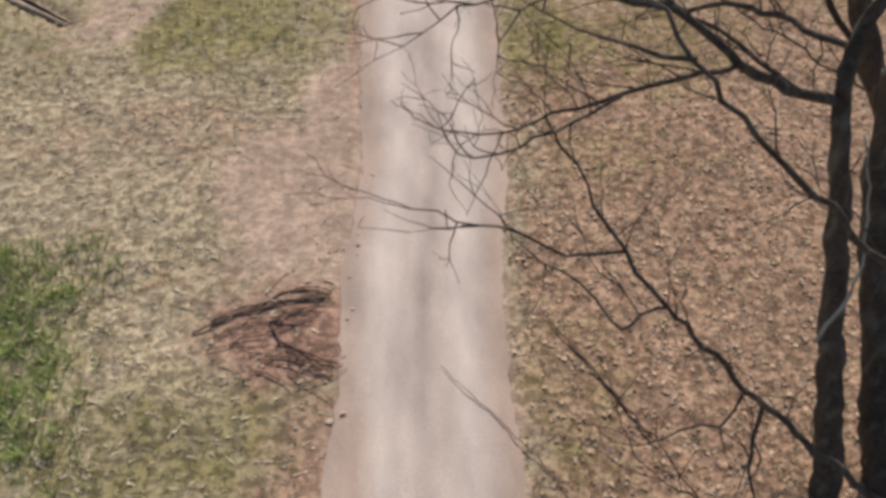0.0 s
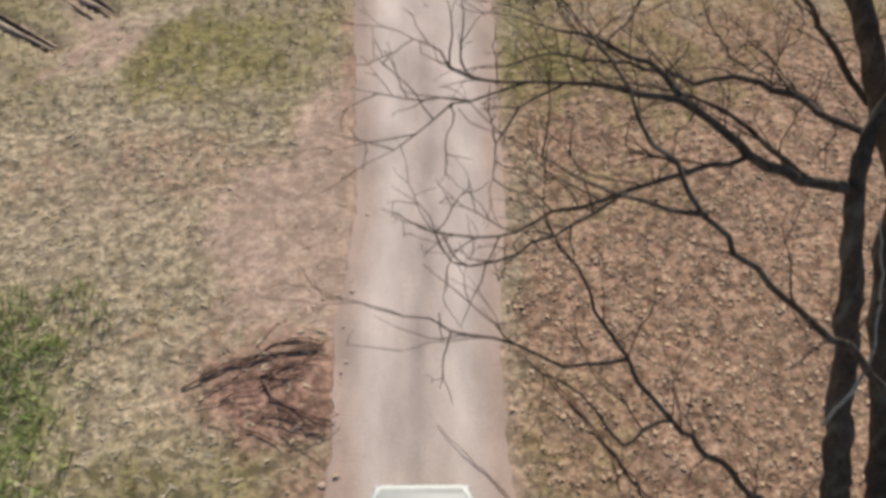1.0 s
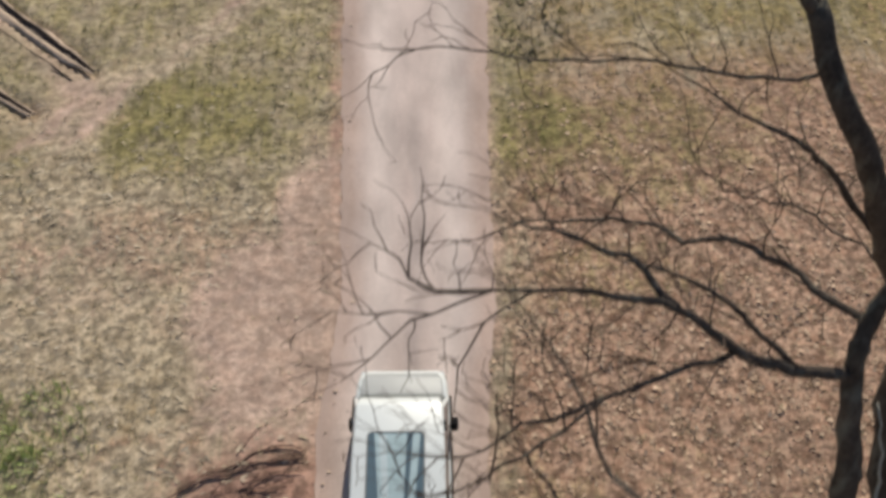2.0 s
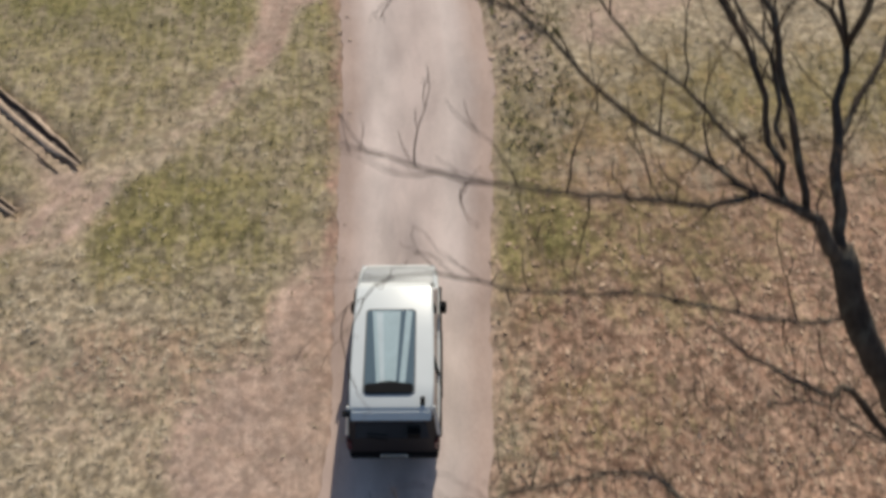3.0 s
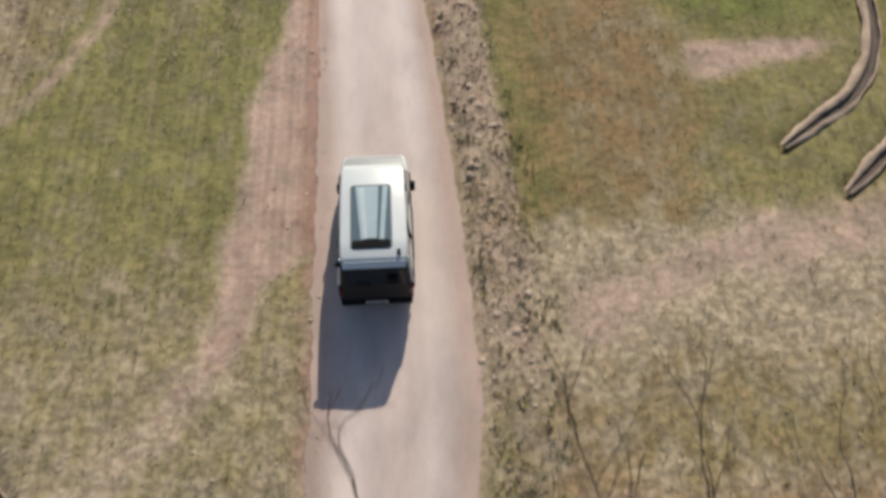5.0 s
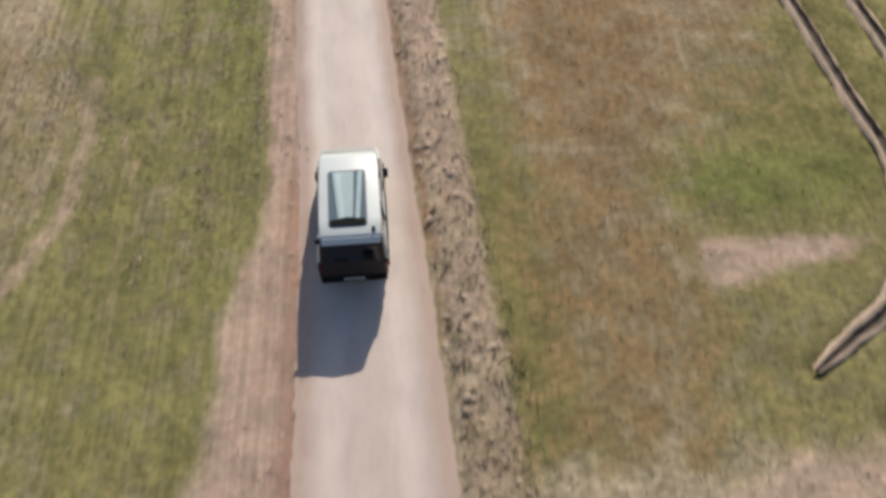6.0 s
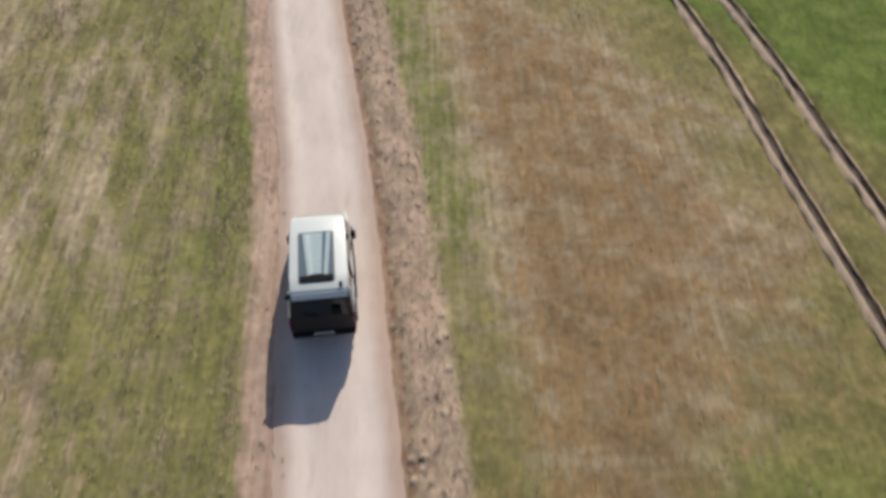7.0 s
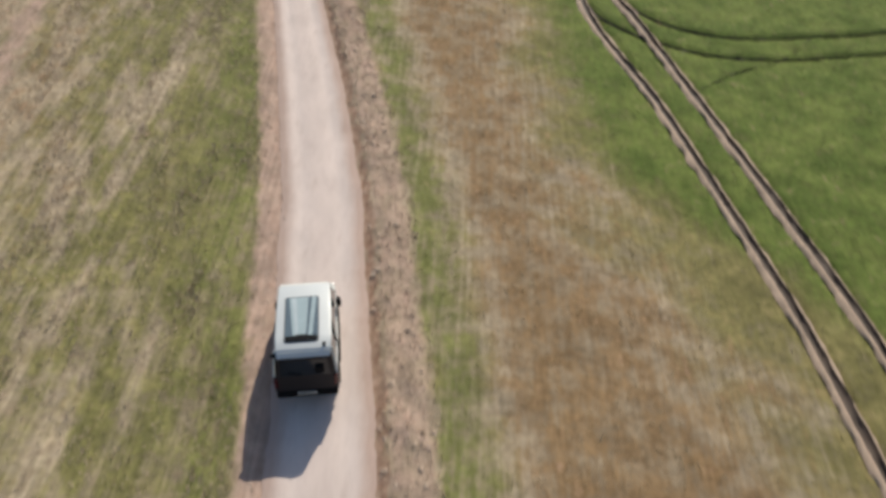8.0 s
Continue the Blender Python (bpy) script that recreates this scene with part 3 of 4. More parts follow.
def blades(name, x, y, tall, wide, mat, label, per=5, lean=0.5, radius=0.06):
    """Tufts of single-triangle blades at the given places, in one mesh."""
    n = len(x)
    ang = rng.uniform(0, 2 * np.pi, (n, per))
    h = tall[:, None] * rng.uniform(0.6, 1.15, (n, per))
    off = rng.uniform(0, radius, (n, per)) * (0.5 + 6 * tall[:, None])
    bx, by = x[:, None] + off * np.cos(ang), y[:, None] + off * np.sin(ang)
    bz = np.broadcast_to(ground_z(x, y)[:, None] - 0.01, (n, per))
    tx, ty = bx + lean * h * np.cos(ang) * rng.uniform(0.2, 1.3, (n, per)), by + lean * h * np.sin(ang) * rng.uniform(0.2, 1.3, (n, per))
    wa = ang + rng.uniform(0.9, 2.2, (n, per))
    wx, wy = wide * np.cos(wa), wide * np.sin(wa)
    v = np.stack([np.stack([bx - wx, by - wy, bz], -1), np.stack([bx + wx, by + wy, bz], -1), np.stack([tx, ty, bz + h], -1)], 2).reshape(-1, 3)
    tri_mesh(name, v, mat, label)


def tri_mesh(name, v, mat, label):
    k = len(v) // 3
    me = bpy.data.meshes.new(name)
    me.vertices.add(len(v))
    me.vertices.foreach_set("co", v.ravel())
    me.loops.add(len(v))
    me.loops.foreach_set("vertex_index", np.arange(len(v)))
    me.polygons.add(k)
    me.polygons.foreach_set("loop_start", np.arange(0, len(v), 3))
    me.update()
    me.validate()
    me.materials.append(mat)
    return tagged(new(name, me), label, name.replace("_", " "), kind="stuff")


def chosen(n, x0, x1, y0, y1, keep):
    x, y = rng.uniform(x0, x1, n), rng.uniform(y0, y1, n)
    g, f, l, s, r, _ = covers(x, y)
    gap = np.abs(x - road_x(y)) - road_w(y)
    ok = (rng.uniform(0, 1, n) < keep(x, y, g, f, l, s, r)) & (gap > 0.10 + 0.55 * rng.uniform(0, 1, n) ** 2)
    return x[ok], y[ok]


x, y = chosen(160000, -12, 16, -3, 22, lambda x, y, g, f, l, s, r: 0.70 * (0.35 + 0.65 * l) * (1 - 0.95 * s) * (1 - 0.8 * r) * (1 - step(y, 11, 19)) * (1 - 0.5 * (x > 0) * step(y, 6, 10)) * (1 - 0.75 * g) * np.clip(0.62 + 0.9 * wavy(x, y, 0.17, 2.0) + 0.6 * wavy(x, y, 0.45, 4.0) + 0.4 * wavy(x, y, 1.4, 6.0), 0.05, 1))
n = len(x)
near_wood = x > road_x(y)
a, size = rng.uniform(0, 2 * np.pi, n), (0.014 + 0.046 * rng.uniform(0, 1, n) ** 1.6) * np.where(near_wood, 1.3, 1.15)
zl = ground_z(x, y) + rng.uniform(0.004, 0.024, n) * np.where(near_wood, 1.3, 1.3)
tilt = rng.uniform(-0.40, 0.40, (n, 2)) * np.where(near_wood, 1.15, 1.0)[:, None]
corner = []
flat = rng.normal(0, 0.55, n)
long, slim = size * rng.uniform(1.3, 2.6, n), size * rng.uniform(0.35, 0.75, n)
for k, (u, w_) in enumerate(((1.0, 0.0), (-0.7, 0.8), (-0.8, -0.7))):
    cx = np.where(near_wood, size * np.cos(a + k * 2.1), long * u * np.cos(flat) - slim * w_ * np.sin(flat))
    cy = np.where(near_wood, size * np.sin(a + k * 2.1), long * u * np.sin(flat) + slim * w_ * np.cos(flat))
    corner.append(np.stack([x + cx, y + cy, zl + cx * tilt[:, 0] + cy * tilt[:, 1]], -1))
flakes = np.stack(corner, 1)
tri_mesh("leaf_litter", flakes[near_wood].reshape(-1, 3), M_LEAF, "fallen brown leaves lying thick under bare trees")
tri_mesh("pale_leaf_litter", flakes[~near_wood].reshape(-1, 3), M_PALE, "bleached dry leaves and straw on the grass")

x, y = chosen(52000, -14, 18, -3, 30, lambda x, y, g, f, l, s, r: 0.6 * (1 - g) * (1 - f) * (1 - 0.9 * s) * (1 - 0.6 * l) * (1 - r))
blades("dry_grass", x, y, rng.uniform(0.04, 0.12, len(x)), 0.010, M_STRAW, "short dry straw-coloured grass tufts", per=5, lean=1.0)
x, y = chosen(60000, -22, 26, 28, 84, lambda x, y, g, f, l, s, r: np.where(x > road_x(y), 0.20, 0.55) * (1 - 0.8 * g) * (1 - 0.8 * f) * (1 - 0.9 * s) * (0.4 + 0.6 * (np.sin(x * 3.1 + np.sin(y * 0.3)) > 0)))
blades("field_stubble", x, y, rng.uniform(0.05, 0.16, len(x)), 0.013, M_STRAW, "dry stubble and straw in the crop field", per=4, lean=1.0)
x, y = chosen(60000, -22, -2, 29, 80, lambda x, y, g, f, l, s, r: (1 - 0.9 * s) * (0.10 + 0.75 * step(wavy(x * 1.2, y * 0.22, 0.5, 1.0) + 0.8 * wavy(x, y * 0.4, 1.7, 3.0), 0.1, 0.9)))
blades("field_straw", x, y, rng.uniform(0.05, 0.15, len(x)), 0.015, M_BANK, "pale dead straw lying between green crop rows", per=4, lean=1.2)
x, y = chosen(110000, -22, 26, -3, 84, lambda x, y, g, f, l, s, r: np.clip(0.75 * g + 0.7 * f, 0, 1) * (1 - 0.9 * s) * (1 - r))
blades("green_grass", x, y, rng.uniform(0.04, 0.11, len(x)) * (1 - 0.45 * step(y, 19, 26)), 0.012, M_TURF, "short green and olive field grass", per=5, lean=0.9)
x, y = rng.normal(-9.0, 1.3, 1100), rng.uniform(-1.5, 6.9, 1100)
ok = (x < -6.5 + 0.25 * wavy(x, y, 0.5)) & (x > -12)
blades("tall_grass", x[ok], y[ok], rng.uniform(0.10, 0.32, ok.sum()), 0.014, M_BLADE, "tall fresh green grass at the wood edge", per=8, lean=0.6, radius=0.10)


def on_bank(n, y0, y1, lo=0.35, hi=2.0):
    y = rng.uniform(y0, y1, n)
    x = road_x(y) + road_w(y) + rng.uniform(lo, hi, n)
    return x, y


x, y = on_bank(6500, 15, 78)
ok = rng.uniform(0, 1, len(x)) < step(y, 13, 24) * (1 - 0.25 * step(y, 30, 40))
x, y = x[ok], y[ok]
blades("bank_grass", x, y, rng.uniform(0.03, 0.10, len(x)), 0.016, M_BANK, "tangled dry grass on the roadside bank", per=4, lean=1.1, radius=0.08)
# dark tufts: weeds, and shade between bank clods put in as colour
x, y = on_bank(360, 15.5, 56, 0.35, 1.9)
ok = rng.uniform(0, 1, len(x)) < 1 - 0.93 * step(y, 27, 35)
x, y = x[ok], y[ok]
blades("dark_weeds", x, y, rng.uniform(0.04, 0.10, len(x)), 0.028, M_WEED, "dark weed tufts, also standing for shaded gaps in the bank", per=9, lean=0.8, radius=0.07)
x, y = on_bank(1300, 15.5, 30, 0.45, 2.3)
ok = rng.uniform(0, 1, len(x)) < np.clip(0.35 + 0.8 * wavy(x, y, 0.5, 4.0), 0, 1) * (1 - step(y, 24, 30))
blades("bank_weeds", x[ok], y[ok], rng.uniform(0.05, 0.13, ok.sum()), 0.016, M_YELLOW, "yellow-green weeds sprouting on the roadside bank", per=7, lean=0.9, radius=0.08)


def clods(name, x, y, size, mat, label):
    base = bmesh.new()
    bmesh.ops.create_icosphere(base, subdivisions=1, radius=1)
    bv, bf = np.array([q.co[:] for q in base.verts]), np.array([[q.index for q in fc.verts] for fc in base.faces])
    base.free()
    n = len(x)
    vv = bv[None] * (1 + rng.uniform(-0.3, 0.3, (n, len(bv), 1))) * size[:, None, None] * np.array([1.3, 1.0, 0.50])
    vv = vv + np.stack([x, y, ground_z(x, y) + 0.2 * size], -1)[:, None]
    ff = bf[None] + (np.arange(n) * len(bv))[:, None, None]
    me = mesh_from(name, vv.reshape(-1, 3).tolist(), ff.reshape(-1, 3).tolist(), mat)
    tagged(new(name, me), label, "soil clods", kind="stuff")


x, y = on_bank(1100, 13, 80, 0.25, 1.8)
ok = rng.uniform(0, 1, len(x)) < step(y, 14.5, 21) * (1 - 0.5 * step(y, 34, 44))
x, y = x[ok], y[ok]
clods("bank_clods", x, y, rng.gamma(1.6, 0.022, len(x)).clip(0.012, 0.10), M_CLOD, "lumpy tan clods of soil on the roadside bank")
yq = rng.uniform(-2, 60, 700)
x = road_x(yq) - road_w(yq) - rng.uniform(-0.1, 0.9, 700)
clods("shoulder_stones", x, yq, rng.gamma(2.0, 0.010, 700).clip(0.008, 0.06), M_CLOD, "small stones and clods on the road shoulder")

# ---------- trees ----------


def tube(points, r0, r1, sides=8, rough=0.0, power=1.0, cap=True):
    """Vertices and faces of a tapering round limb along a line of points."""
    verts, faces = [], []
    n = len(points)
    up = Vector((0.13, 0.21, 0.97))
    for k, p in enumerate(points):
        d = (points[min(k + 1, n - 1)] - points[max(k - 1, 0)]).normalized()
        sx = d.cross(up)
        if sx.length < 0.05:
            sx = d.cross(Vector((1, 0, 0)))
        sx.normalize()
        sy = sx.cross(d)
        r = r1 + (r0 - r1) * (1 - k / (n - 1)) ** power
        for s in range(sides):
            q = 2 * math.pi * s / sides
            rr = r * (1 + rough * noise.noise((p.x * 3 + s, p.y * 3, p.z * 3)))
            verts.append(p + (sx * math.cos(q) + sy * math.sin(q)) * rr)
    for k in range(n - 1):
        for s in range(sides):
            a, c = k * sides + s, k * sides + (s + 1) % sides
            faces.append((a, c, c + sides, a + sides))
    if cap:
        faces.append(tuple(range(sides))[::-1])
        faces.append(tuple((n - 1) * sides + s for s in range(sides)))
    return verts, faces


def twig_lines(rnd, start, way, length, radius, level, out):
    """A crooked twig and its own side twigs, as lines with radii."""
    pts, p, d = [start.copy()], start.copy(), way.normalized()
    n = max(3, int(length / 0.16))
    for k in range(n):
        d = (d + Vector((rnd.uniform(-1, 1), rnd.uniform(-1, 1), rnd.uniform(-0.8, 0.95))) * 0.36).normalized()
        p = p + d * (length / n)
        pts.append(p.copy())
        if level > 0 and k > 0 and rnd.random() < 0.42:
            sidev = (d + Vector((rnd.uniform(-1, 1), rnd.uniform(-1, 1), rnd.uniform(-0.5, 0.9)))).normalized()
            twig_lines(rnd, p, sidev, length * rnd.uniform(0.25, 0.55), radius * 0.6, level - 1, out)
    out.append((pts, radius))


def tree(label, trunk, limbs, seed, density=1.0, slim=1.0):
    """A leafless tree: trunk and limbs are (radius, end radius, points); twigs grow along the limbs."""
    rnd = random.Random(seed)
    root = tagged(new("bare_tree"), label, "tree")
    lines = []
    for n, (r0, r1, pts) in enumerate([trunk] + limbs):
        line = spline(pts, 0.22)
        wob = 0.05 if n else 0.03
        line = [p + Vector((noise.noise(p * 2.6 + Vector((seed, 0, 0))), noise.noise(p * 2.6 + Vector((0, seed, 0))), noise.noise(p * 2.6 + Vector((0, 0, seed))))) * wob * 2 * (0 < k < len(line) - 1)
                for k, p in enumerate(line)]
        if not n:
            line[0] = Vector(pts[0]) - Vector((0, 0, 0.15))
        if n:
            r0, r1 = r0 * slim, r1 * slim
        vv, ff = tube(line, r0, r1, 10 if not n else 8, 0.22, 0.9)
        nm = "trunk" if not n else "limb"
        ob = new(nm, mesh_from(nm, [q[:] for q in vv], ff, M_BARK, True))
        ob.parent = root
        if not n:
            continue
        total = len(line)
        for k in range(2, total):
            if rnd.random() < 0.5 * density:
                d = (line[min(k + 1, total - 1)] - line[k - 1]).normalized()
                sidev = Vector((rnd.uniform(-1, 1), rnd.uniform(-1, 1), rnd.uniform(-0.35, 1))).normalized()
                left_over = 1 - k / total
                twig_lines(rnd, line[k], d * 0.9 + sidev, rnd.uniform(0.5, 1.0) + 0.9 * left_over * rnd.random(), 0.008 + 0.008 * left_over, 2, lines)
        twig_lines(rnd, line[-1], line[-1] - line[-3], 0.9, r1, 2, lines)
    verts, faces = [], []
    for pts, r in lines:
        vv, ff = tube(pts, r, 0.0035, 4, cap=False)
        faces += [tuple(i + len(verts) for i in fc) for fc in ff]
        verts += [q[:] for q in vv]
    tw = new("twig_spray", mesh_from("twig_spray", verts, faces, M_TWIG, True))
    tw.parent = root
    tagged(tw, kind="stuff")
    return root


tree("leafless dark-barked tree leaning over the track from the wood edge",
     (0.25, 0.085, [(5.9, 0.2, 0), (5.6, 0.75, 1.7), (5.28, 1.3, 3.4), (4.98, 1.85, 5.2), (4.66, 2.4, 6.85), (4.75, 2.7, 7.6), (5.15, 2.9, 8.4)]),
     [(0.085, 0.016, [(4.7, 2.37, 6.75), (3.9, 2.35, 7.05), (3.13, 2.42, 7.37), (2.47, 2.68, 7.96), (1.3, 2.75, 8.25), (0.5, 2.79, 8.35)]),
      (0.036, 0.008, [(3.13, 2.42, 7.37), (2.4, 2.2, 7.4), (1.6, 1.95, 7.4), (0.75, 1.75, 7.35), (0.1, 1.5, 7.3), (-0.6, 1.6, 7.3)]),
      (0.022, 0.006, [(0.5, 2.79, 8.35), (-0.12, 2.79, 8.45), (-0.45, 3.05, 8.55), (-0.7, 3.3, 8.6)]),
      (0.016, 0.005, [(0.5, 2.79, 8.35), (-0.13, 2.6, 8.33), (-0.57, 2.34, 8.3), (-1.0, 1.99, 8.2)]),
      (0.016, 0.005, [(0.9, 2.77, 8.3), (0.35, 2.45, 8.25), (0.05, 2.0, 8.2), (0.0, 1.6, 8.1)]),
      (0.022, 0.007, [(1.6, 1.95, 7.4), (0.9, 1.55, 7.35), (0.02, 1.13, 7.29), (-0.44, 1.14, 7.33), (-0.6, 1.5, 7.4)]),
      (0.052, 0.010, [(4.75, 2.6, 7.4), (3.83, 4.0, 7.11), (3.2, 4.35, 6.9), (2.76, 4.83, 6.74), (2.0, 4.6, 7.1), (1.2, 4.38, 7.44), (0.5, 4.1, 7.5)]),
      (0.045, 0.010, [(2.47, 2.68, 7.96), (2.0, 3.2, 8.2), (1.2, 3.4, 8.5), (0.8, 3.5, 8.55)]),
      (0.040, 0.010, [(3.9, 2.35, 7.05), (3.3, 3.1, 7.3), (2.6, 3.5, 7.4), (1.9, 3.9, 7.4)])], 3, 1.8)
tree("thick leafless dark tree with limbs spreading over the track",
     (0.27, 0.14, [(9.3, 4.7, 0), (8.4, 4.9, 2.5), (7.0, 5.2, 4.8), (6.0, 5.5, 6.8), (5.24, 5.9, 8.0), (4.85, 6.36, 8.87)]),
     [(0.115, 0.050, [(4.9, 6.3, 8.75), (4.3, 6.4, 9.5), (3.65, 6.3, 10.0)]),
      (0.042, 0.005, [(3.65, 6.3, 10.0), (2.4, 7.26, 10.3), (1.5, 7.86, 10.93), (0.2, 9.1, 10.9), (-0.5, 10.4, 10.8)]),
      (0.050, 0.010, [(3.65, 6.3, 10.0), (2.75, 6.1, 10.2), (1.0, 6.3, 10.4), (-0.2, 6.7, 10.5)]),
      (0.040, 0.009, [(5.2, 5.95, 8.1), (4.5, 6.0, 7.96), (3.0, 6.4, 8.0), (1.5, 6.6, 8.0), (0.26, 6.9, 8.06), (-0.6, 6.5, 8.0)]),
      (0.055, 0.009, [(4.3, 6.4, 9.5), (3.9, 7.2, 10.8), (3.6, 8.0, 11.5), (3.15, 8.94, 11.9), (2.8, 10.4, 11.9), (2.6, 11.4, 11.9), (2.4, 12.5, 11.8)]),
      (0.035, 0.009, [(3.15, 8.94, 11.9), (3.2, 9.6, 12.0), (3.35, 10.6, 12.0)]),
      (0.047, 0.009, [(4.0, 6.35, 9.75), (3.5, 7.2, 11.0), (2.6, 8.2, 11.9), (2.2, 8.9, 12.2), (1.97, 9.64, 12.6), (2.1, 10.8, 12.6)]),
      (0.034, 0.008, [(2.6, 8.2, 11.9), (1.7, 9.2, 12.0), (1.38, 10.08, 12.0), (0.8, 11.2, 12.1), (0.4, 12.2, 12.1)]),
      (0.100, 0.045, [(4.88, 6.3, 8.8), (4.95, 7.4, 9.4), (5.17, 8.36, 9.96)]),
      (0.040, 0.008, [(5.17, 8.36, 9.96), (4.3, 8.7, 11.0), (3.9, 9.6, 11.0), (3.6, 10.2, 11.0), (3.7, 11.0, 11.0), (3.8, 12.8, 11.0)]),
      (0.040, 0.008, [(5.17, 8.36, 9.96), (4.95, 8.8, 10.8), (5.1, 9.4, 11.0), (4.9, 10.6, 11.0), (5.0, 11.3, 11.0), (5.1, 12.4, 11.0)]),
      (0.050, 0.030, [(5.8, 8.6, 9.9), (6.3, 8.8, 12.0), (5.2, 8.7, 14.0), (4.0, 8.55, 14.9), (3.46, 8.75, 15.0), (3.42, 9.18, 15.0), (3.45, 9.65, 15.0)]),
      (0.050, 0.012, [(4.95, 7.4, 9.4), (5.8, 8.6, 9.9), (6.0, 9.8, 10.0), (5.3, 10.9, 10.0), (4.6, 11.7, 10.0)]),
      (0.036, 0.009, [(3.83, 6.34, 10.0), (3.22, 6.81, 10.5), (2.53, 7.31, 11.0), (1.95, 7.94, 11.4), (1.67, 8.39, 11.6)]),
      (0.036, 0.009, [(3.9, 6.6, 10.3), (3.54, 7.11, 11.3), (2.97, 7.85, 11.6), (2.52, 8.2, 11.9), (2.34, 8.75, 12.0)]),
      (0.060, 0.016, [(5.17, 8.36, 9.96), (5.2, 8.3, 11.0), (4.97, 8.44, 11.6), (4.3, 8.82, 11.9), (3.78, 9.29, 12.1), (3.62, 9.75, 12.3)]),
      (0.040, 0.010, [(5.1, 8.4, 10.8), (5.16, 9.47, 11.6), (5.04, 10.17, 11.8), (5.16, 10.84, 12.0), (5.36, 11.49, 12.1)]),
      (0.085, 0.020, [(7.0, 5.25, 5.2), (6.5, 5.7, 5.4), (5.94, 5.8, 6.0), (5.53, 5.87, 6.5), (4.85, 5.35, 7.4), (4.05, 5.75, 7.7), (3.53, 6.08, 7.9)]),
      (0.032, 0.010, [(7.55, 5.1, 4.1), (6.7, 6.3, 4.3), (5.6, 6.4, 4.9), (4.25, 5.8, 6.1), (3.4, 5.3, 7.4)])], 11, 1.45, 0.80)
tree("leafless tree with a low bough slanting across the undergrowth",
     (0.26, 0.12, [(7.6, -1.6, 0), (7.4, -1.5, 2.5), (7.1, -1.3, 5.0), (6.7, -1.2, 7.5), (6.3, -1.0, 9.5)]),
     [(0.075, 0.012, [(7.45, -1.5, 1.0), (5.9, -1.3, 2.0), (4.5, -0.95, 3.3), (3.18, -0.55, 4.57), (1.86, -0.24, 6.08), (1.47, 0.41, 6.36), (0.73, 1.54, 7.21)]),
      (0.024, 0.006, [(1.47, 0.41, 6.36), (0.92, 0.27, 6.43), (0.43, 0.36, 6.6), (-0.04, 0.52, 6.73), (-0.7, 0.8, 6.72), (-1.3, 1.06, 6.7)]),
      (0.026, 0.007, [(1.86, -0.24, 6.08), (1.5, -0.35, 6.15), (1.3, -0.4, 6.0), (0.9, 0.1, 6.2), (0.3, 0.5, 6.4)]),
      (0.034, 0.022, [(3.40, -0.50, 4.30), (3.37, -0.71, 3.7), (3.38, -1.13, 3.1)]),
      (0.022, 0.012, [(3.06, -0.50, 4.68), (2.80, -0.71, 4.2), (2.32, -0.75, 4.15), (1.75, -0.88, 4.1)]),
      (0.060, 0.012, [(6.9, -1.25, 6.2), (4.6, -1.4, 7.0), (3.2, -0.9, 7.9), (2.1, -0.7, 8.9), (1.29, -0.51, 9.8), (0.9, 0.2, 10.2), (0.6, 0.9, 10.4)]),
      (0.026, 0.008, [(1.29, -0.51, 9.8), (0.6, -0.3, 9.9), (0.1, 0.1, 9.9)])], 23, 0.9)
tree("thick bare trunk of a dark tree in the undergrowth",
     (0.34, 0.22, [(6.95, 0.3, 0), (6.55, 1.4, 2.2), (6.2, 2.5, 4.2), (6.1, 3.4, 6.3), (6.4, 3.8, 8.6)]),
     [(0.07, 0.012, [(6.1, 3.3, 6.1), (6.9, 3.6, 6.9), (7.6, 4.4, 7.6), (8.2, 5.0, 8.0)])], 41)

vine_line = spline([(4.85, 0.92, 3.48), (4.98, 1.0, 3.96), (5.17, 1.15, 4.28), (5.25, 1.35, 4.72), (5.27, 1.6, 5.14), (5.17, 1.9, 5.84), (5.02, 2.2, 6.38)], 0.15)
vine_line = [p + Vector((noise.noise(p * 3.1), noise.noise(p * 3.1 + Vector((7, 0, 0))), 0)) * 0.08 for p in vine_line]
vv, ff = tube(vine_line, 0.030, 0.014, 6, 0.3)
vine = tagged(new("climbing_stem", mesh_from("climbing_stem", [q[:] for q in vv], ff, M_VINE, True)), "pale dead climbing stem twisting along a dark trunk", "climbing stem")

shrub = random.Random(77)
for bx, by, hh in ((3.63, 0.2, 2.3), (4.9, 0.8, 1.7)):
    bush = tagged(new("bare_shrub"), "leafless thin-stemmed dark shrub under the trees", "shrub", group="shrubs under the trees")
    for _ in range(2):
        lines = []
        twig_lines(shrub, Vector((bx + shrub.uniform(-0.15, 0.15), by + shrub.uniform(-0.15, 0.15), -0.03)), Vector((shrub.uniform(-0.45, 0.1), shrub.uniform(0.0, 0.4), 1.1)), hh * shrub.uniform(0.7, 1.2), 0.020, 1, lines)
        verts, faces = [], []
        for pts, rad in lines:
            vv, ff = tube(pts, rad, 0.005, 5, cap=False)
            faces += [tuple(i + len(verts) for i in fc) for fc in ff]
            verts += [q[:] for q in vv]
        stem = new("stem", mesh_from("stem", verts, faces, M_TWIG, True))
        stem.parent = bush

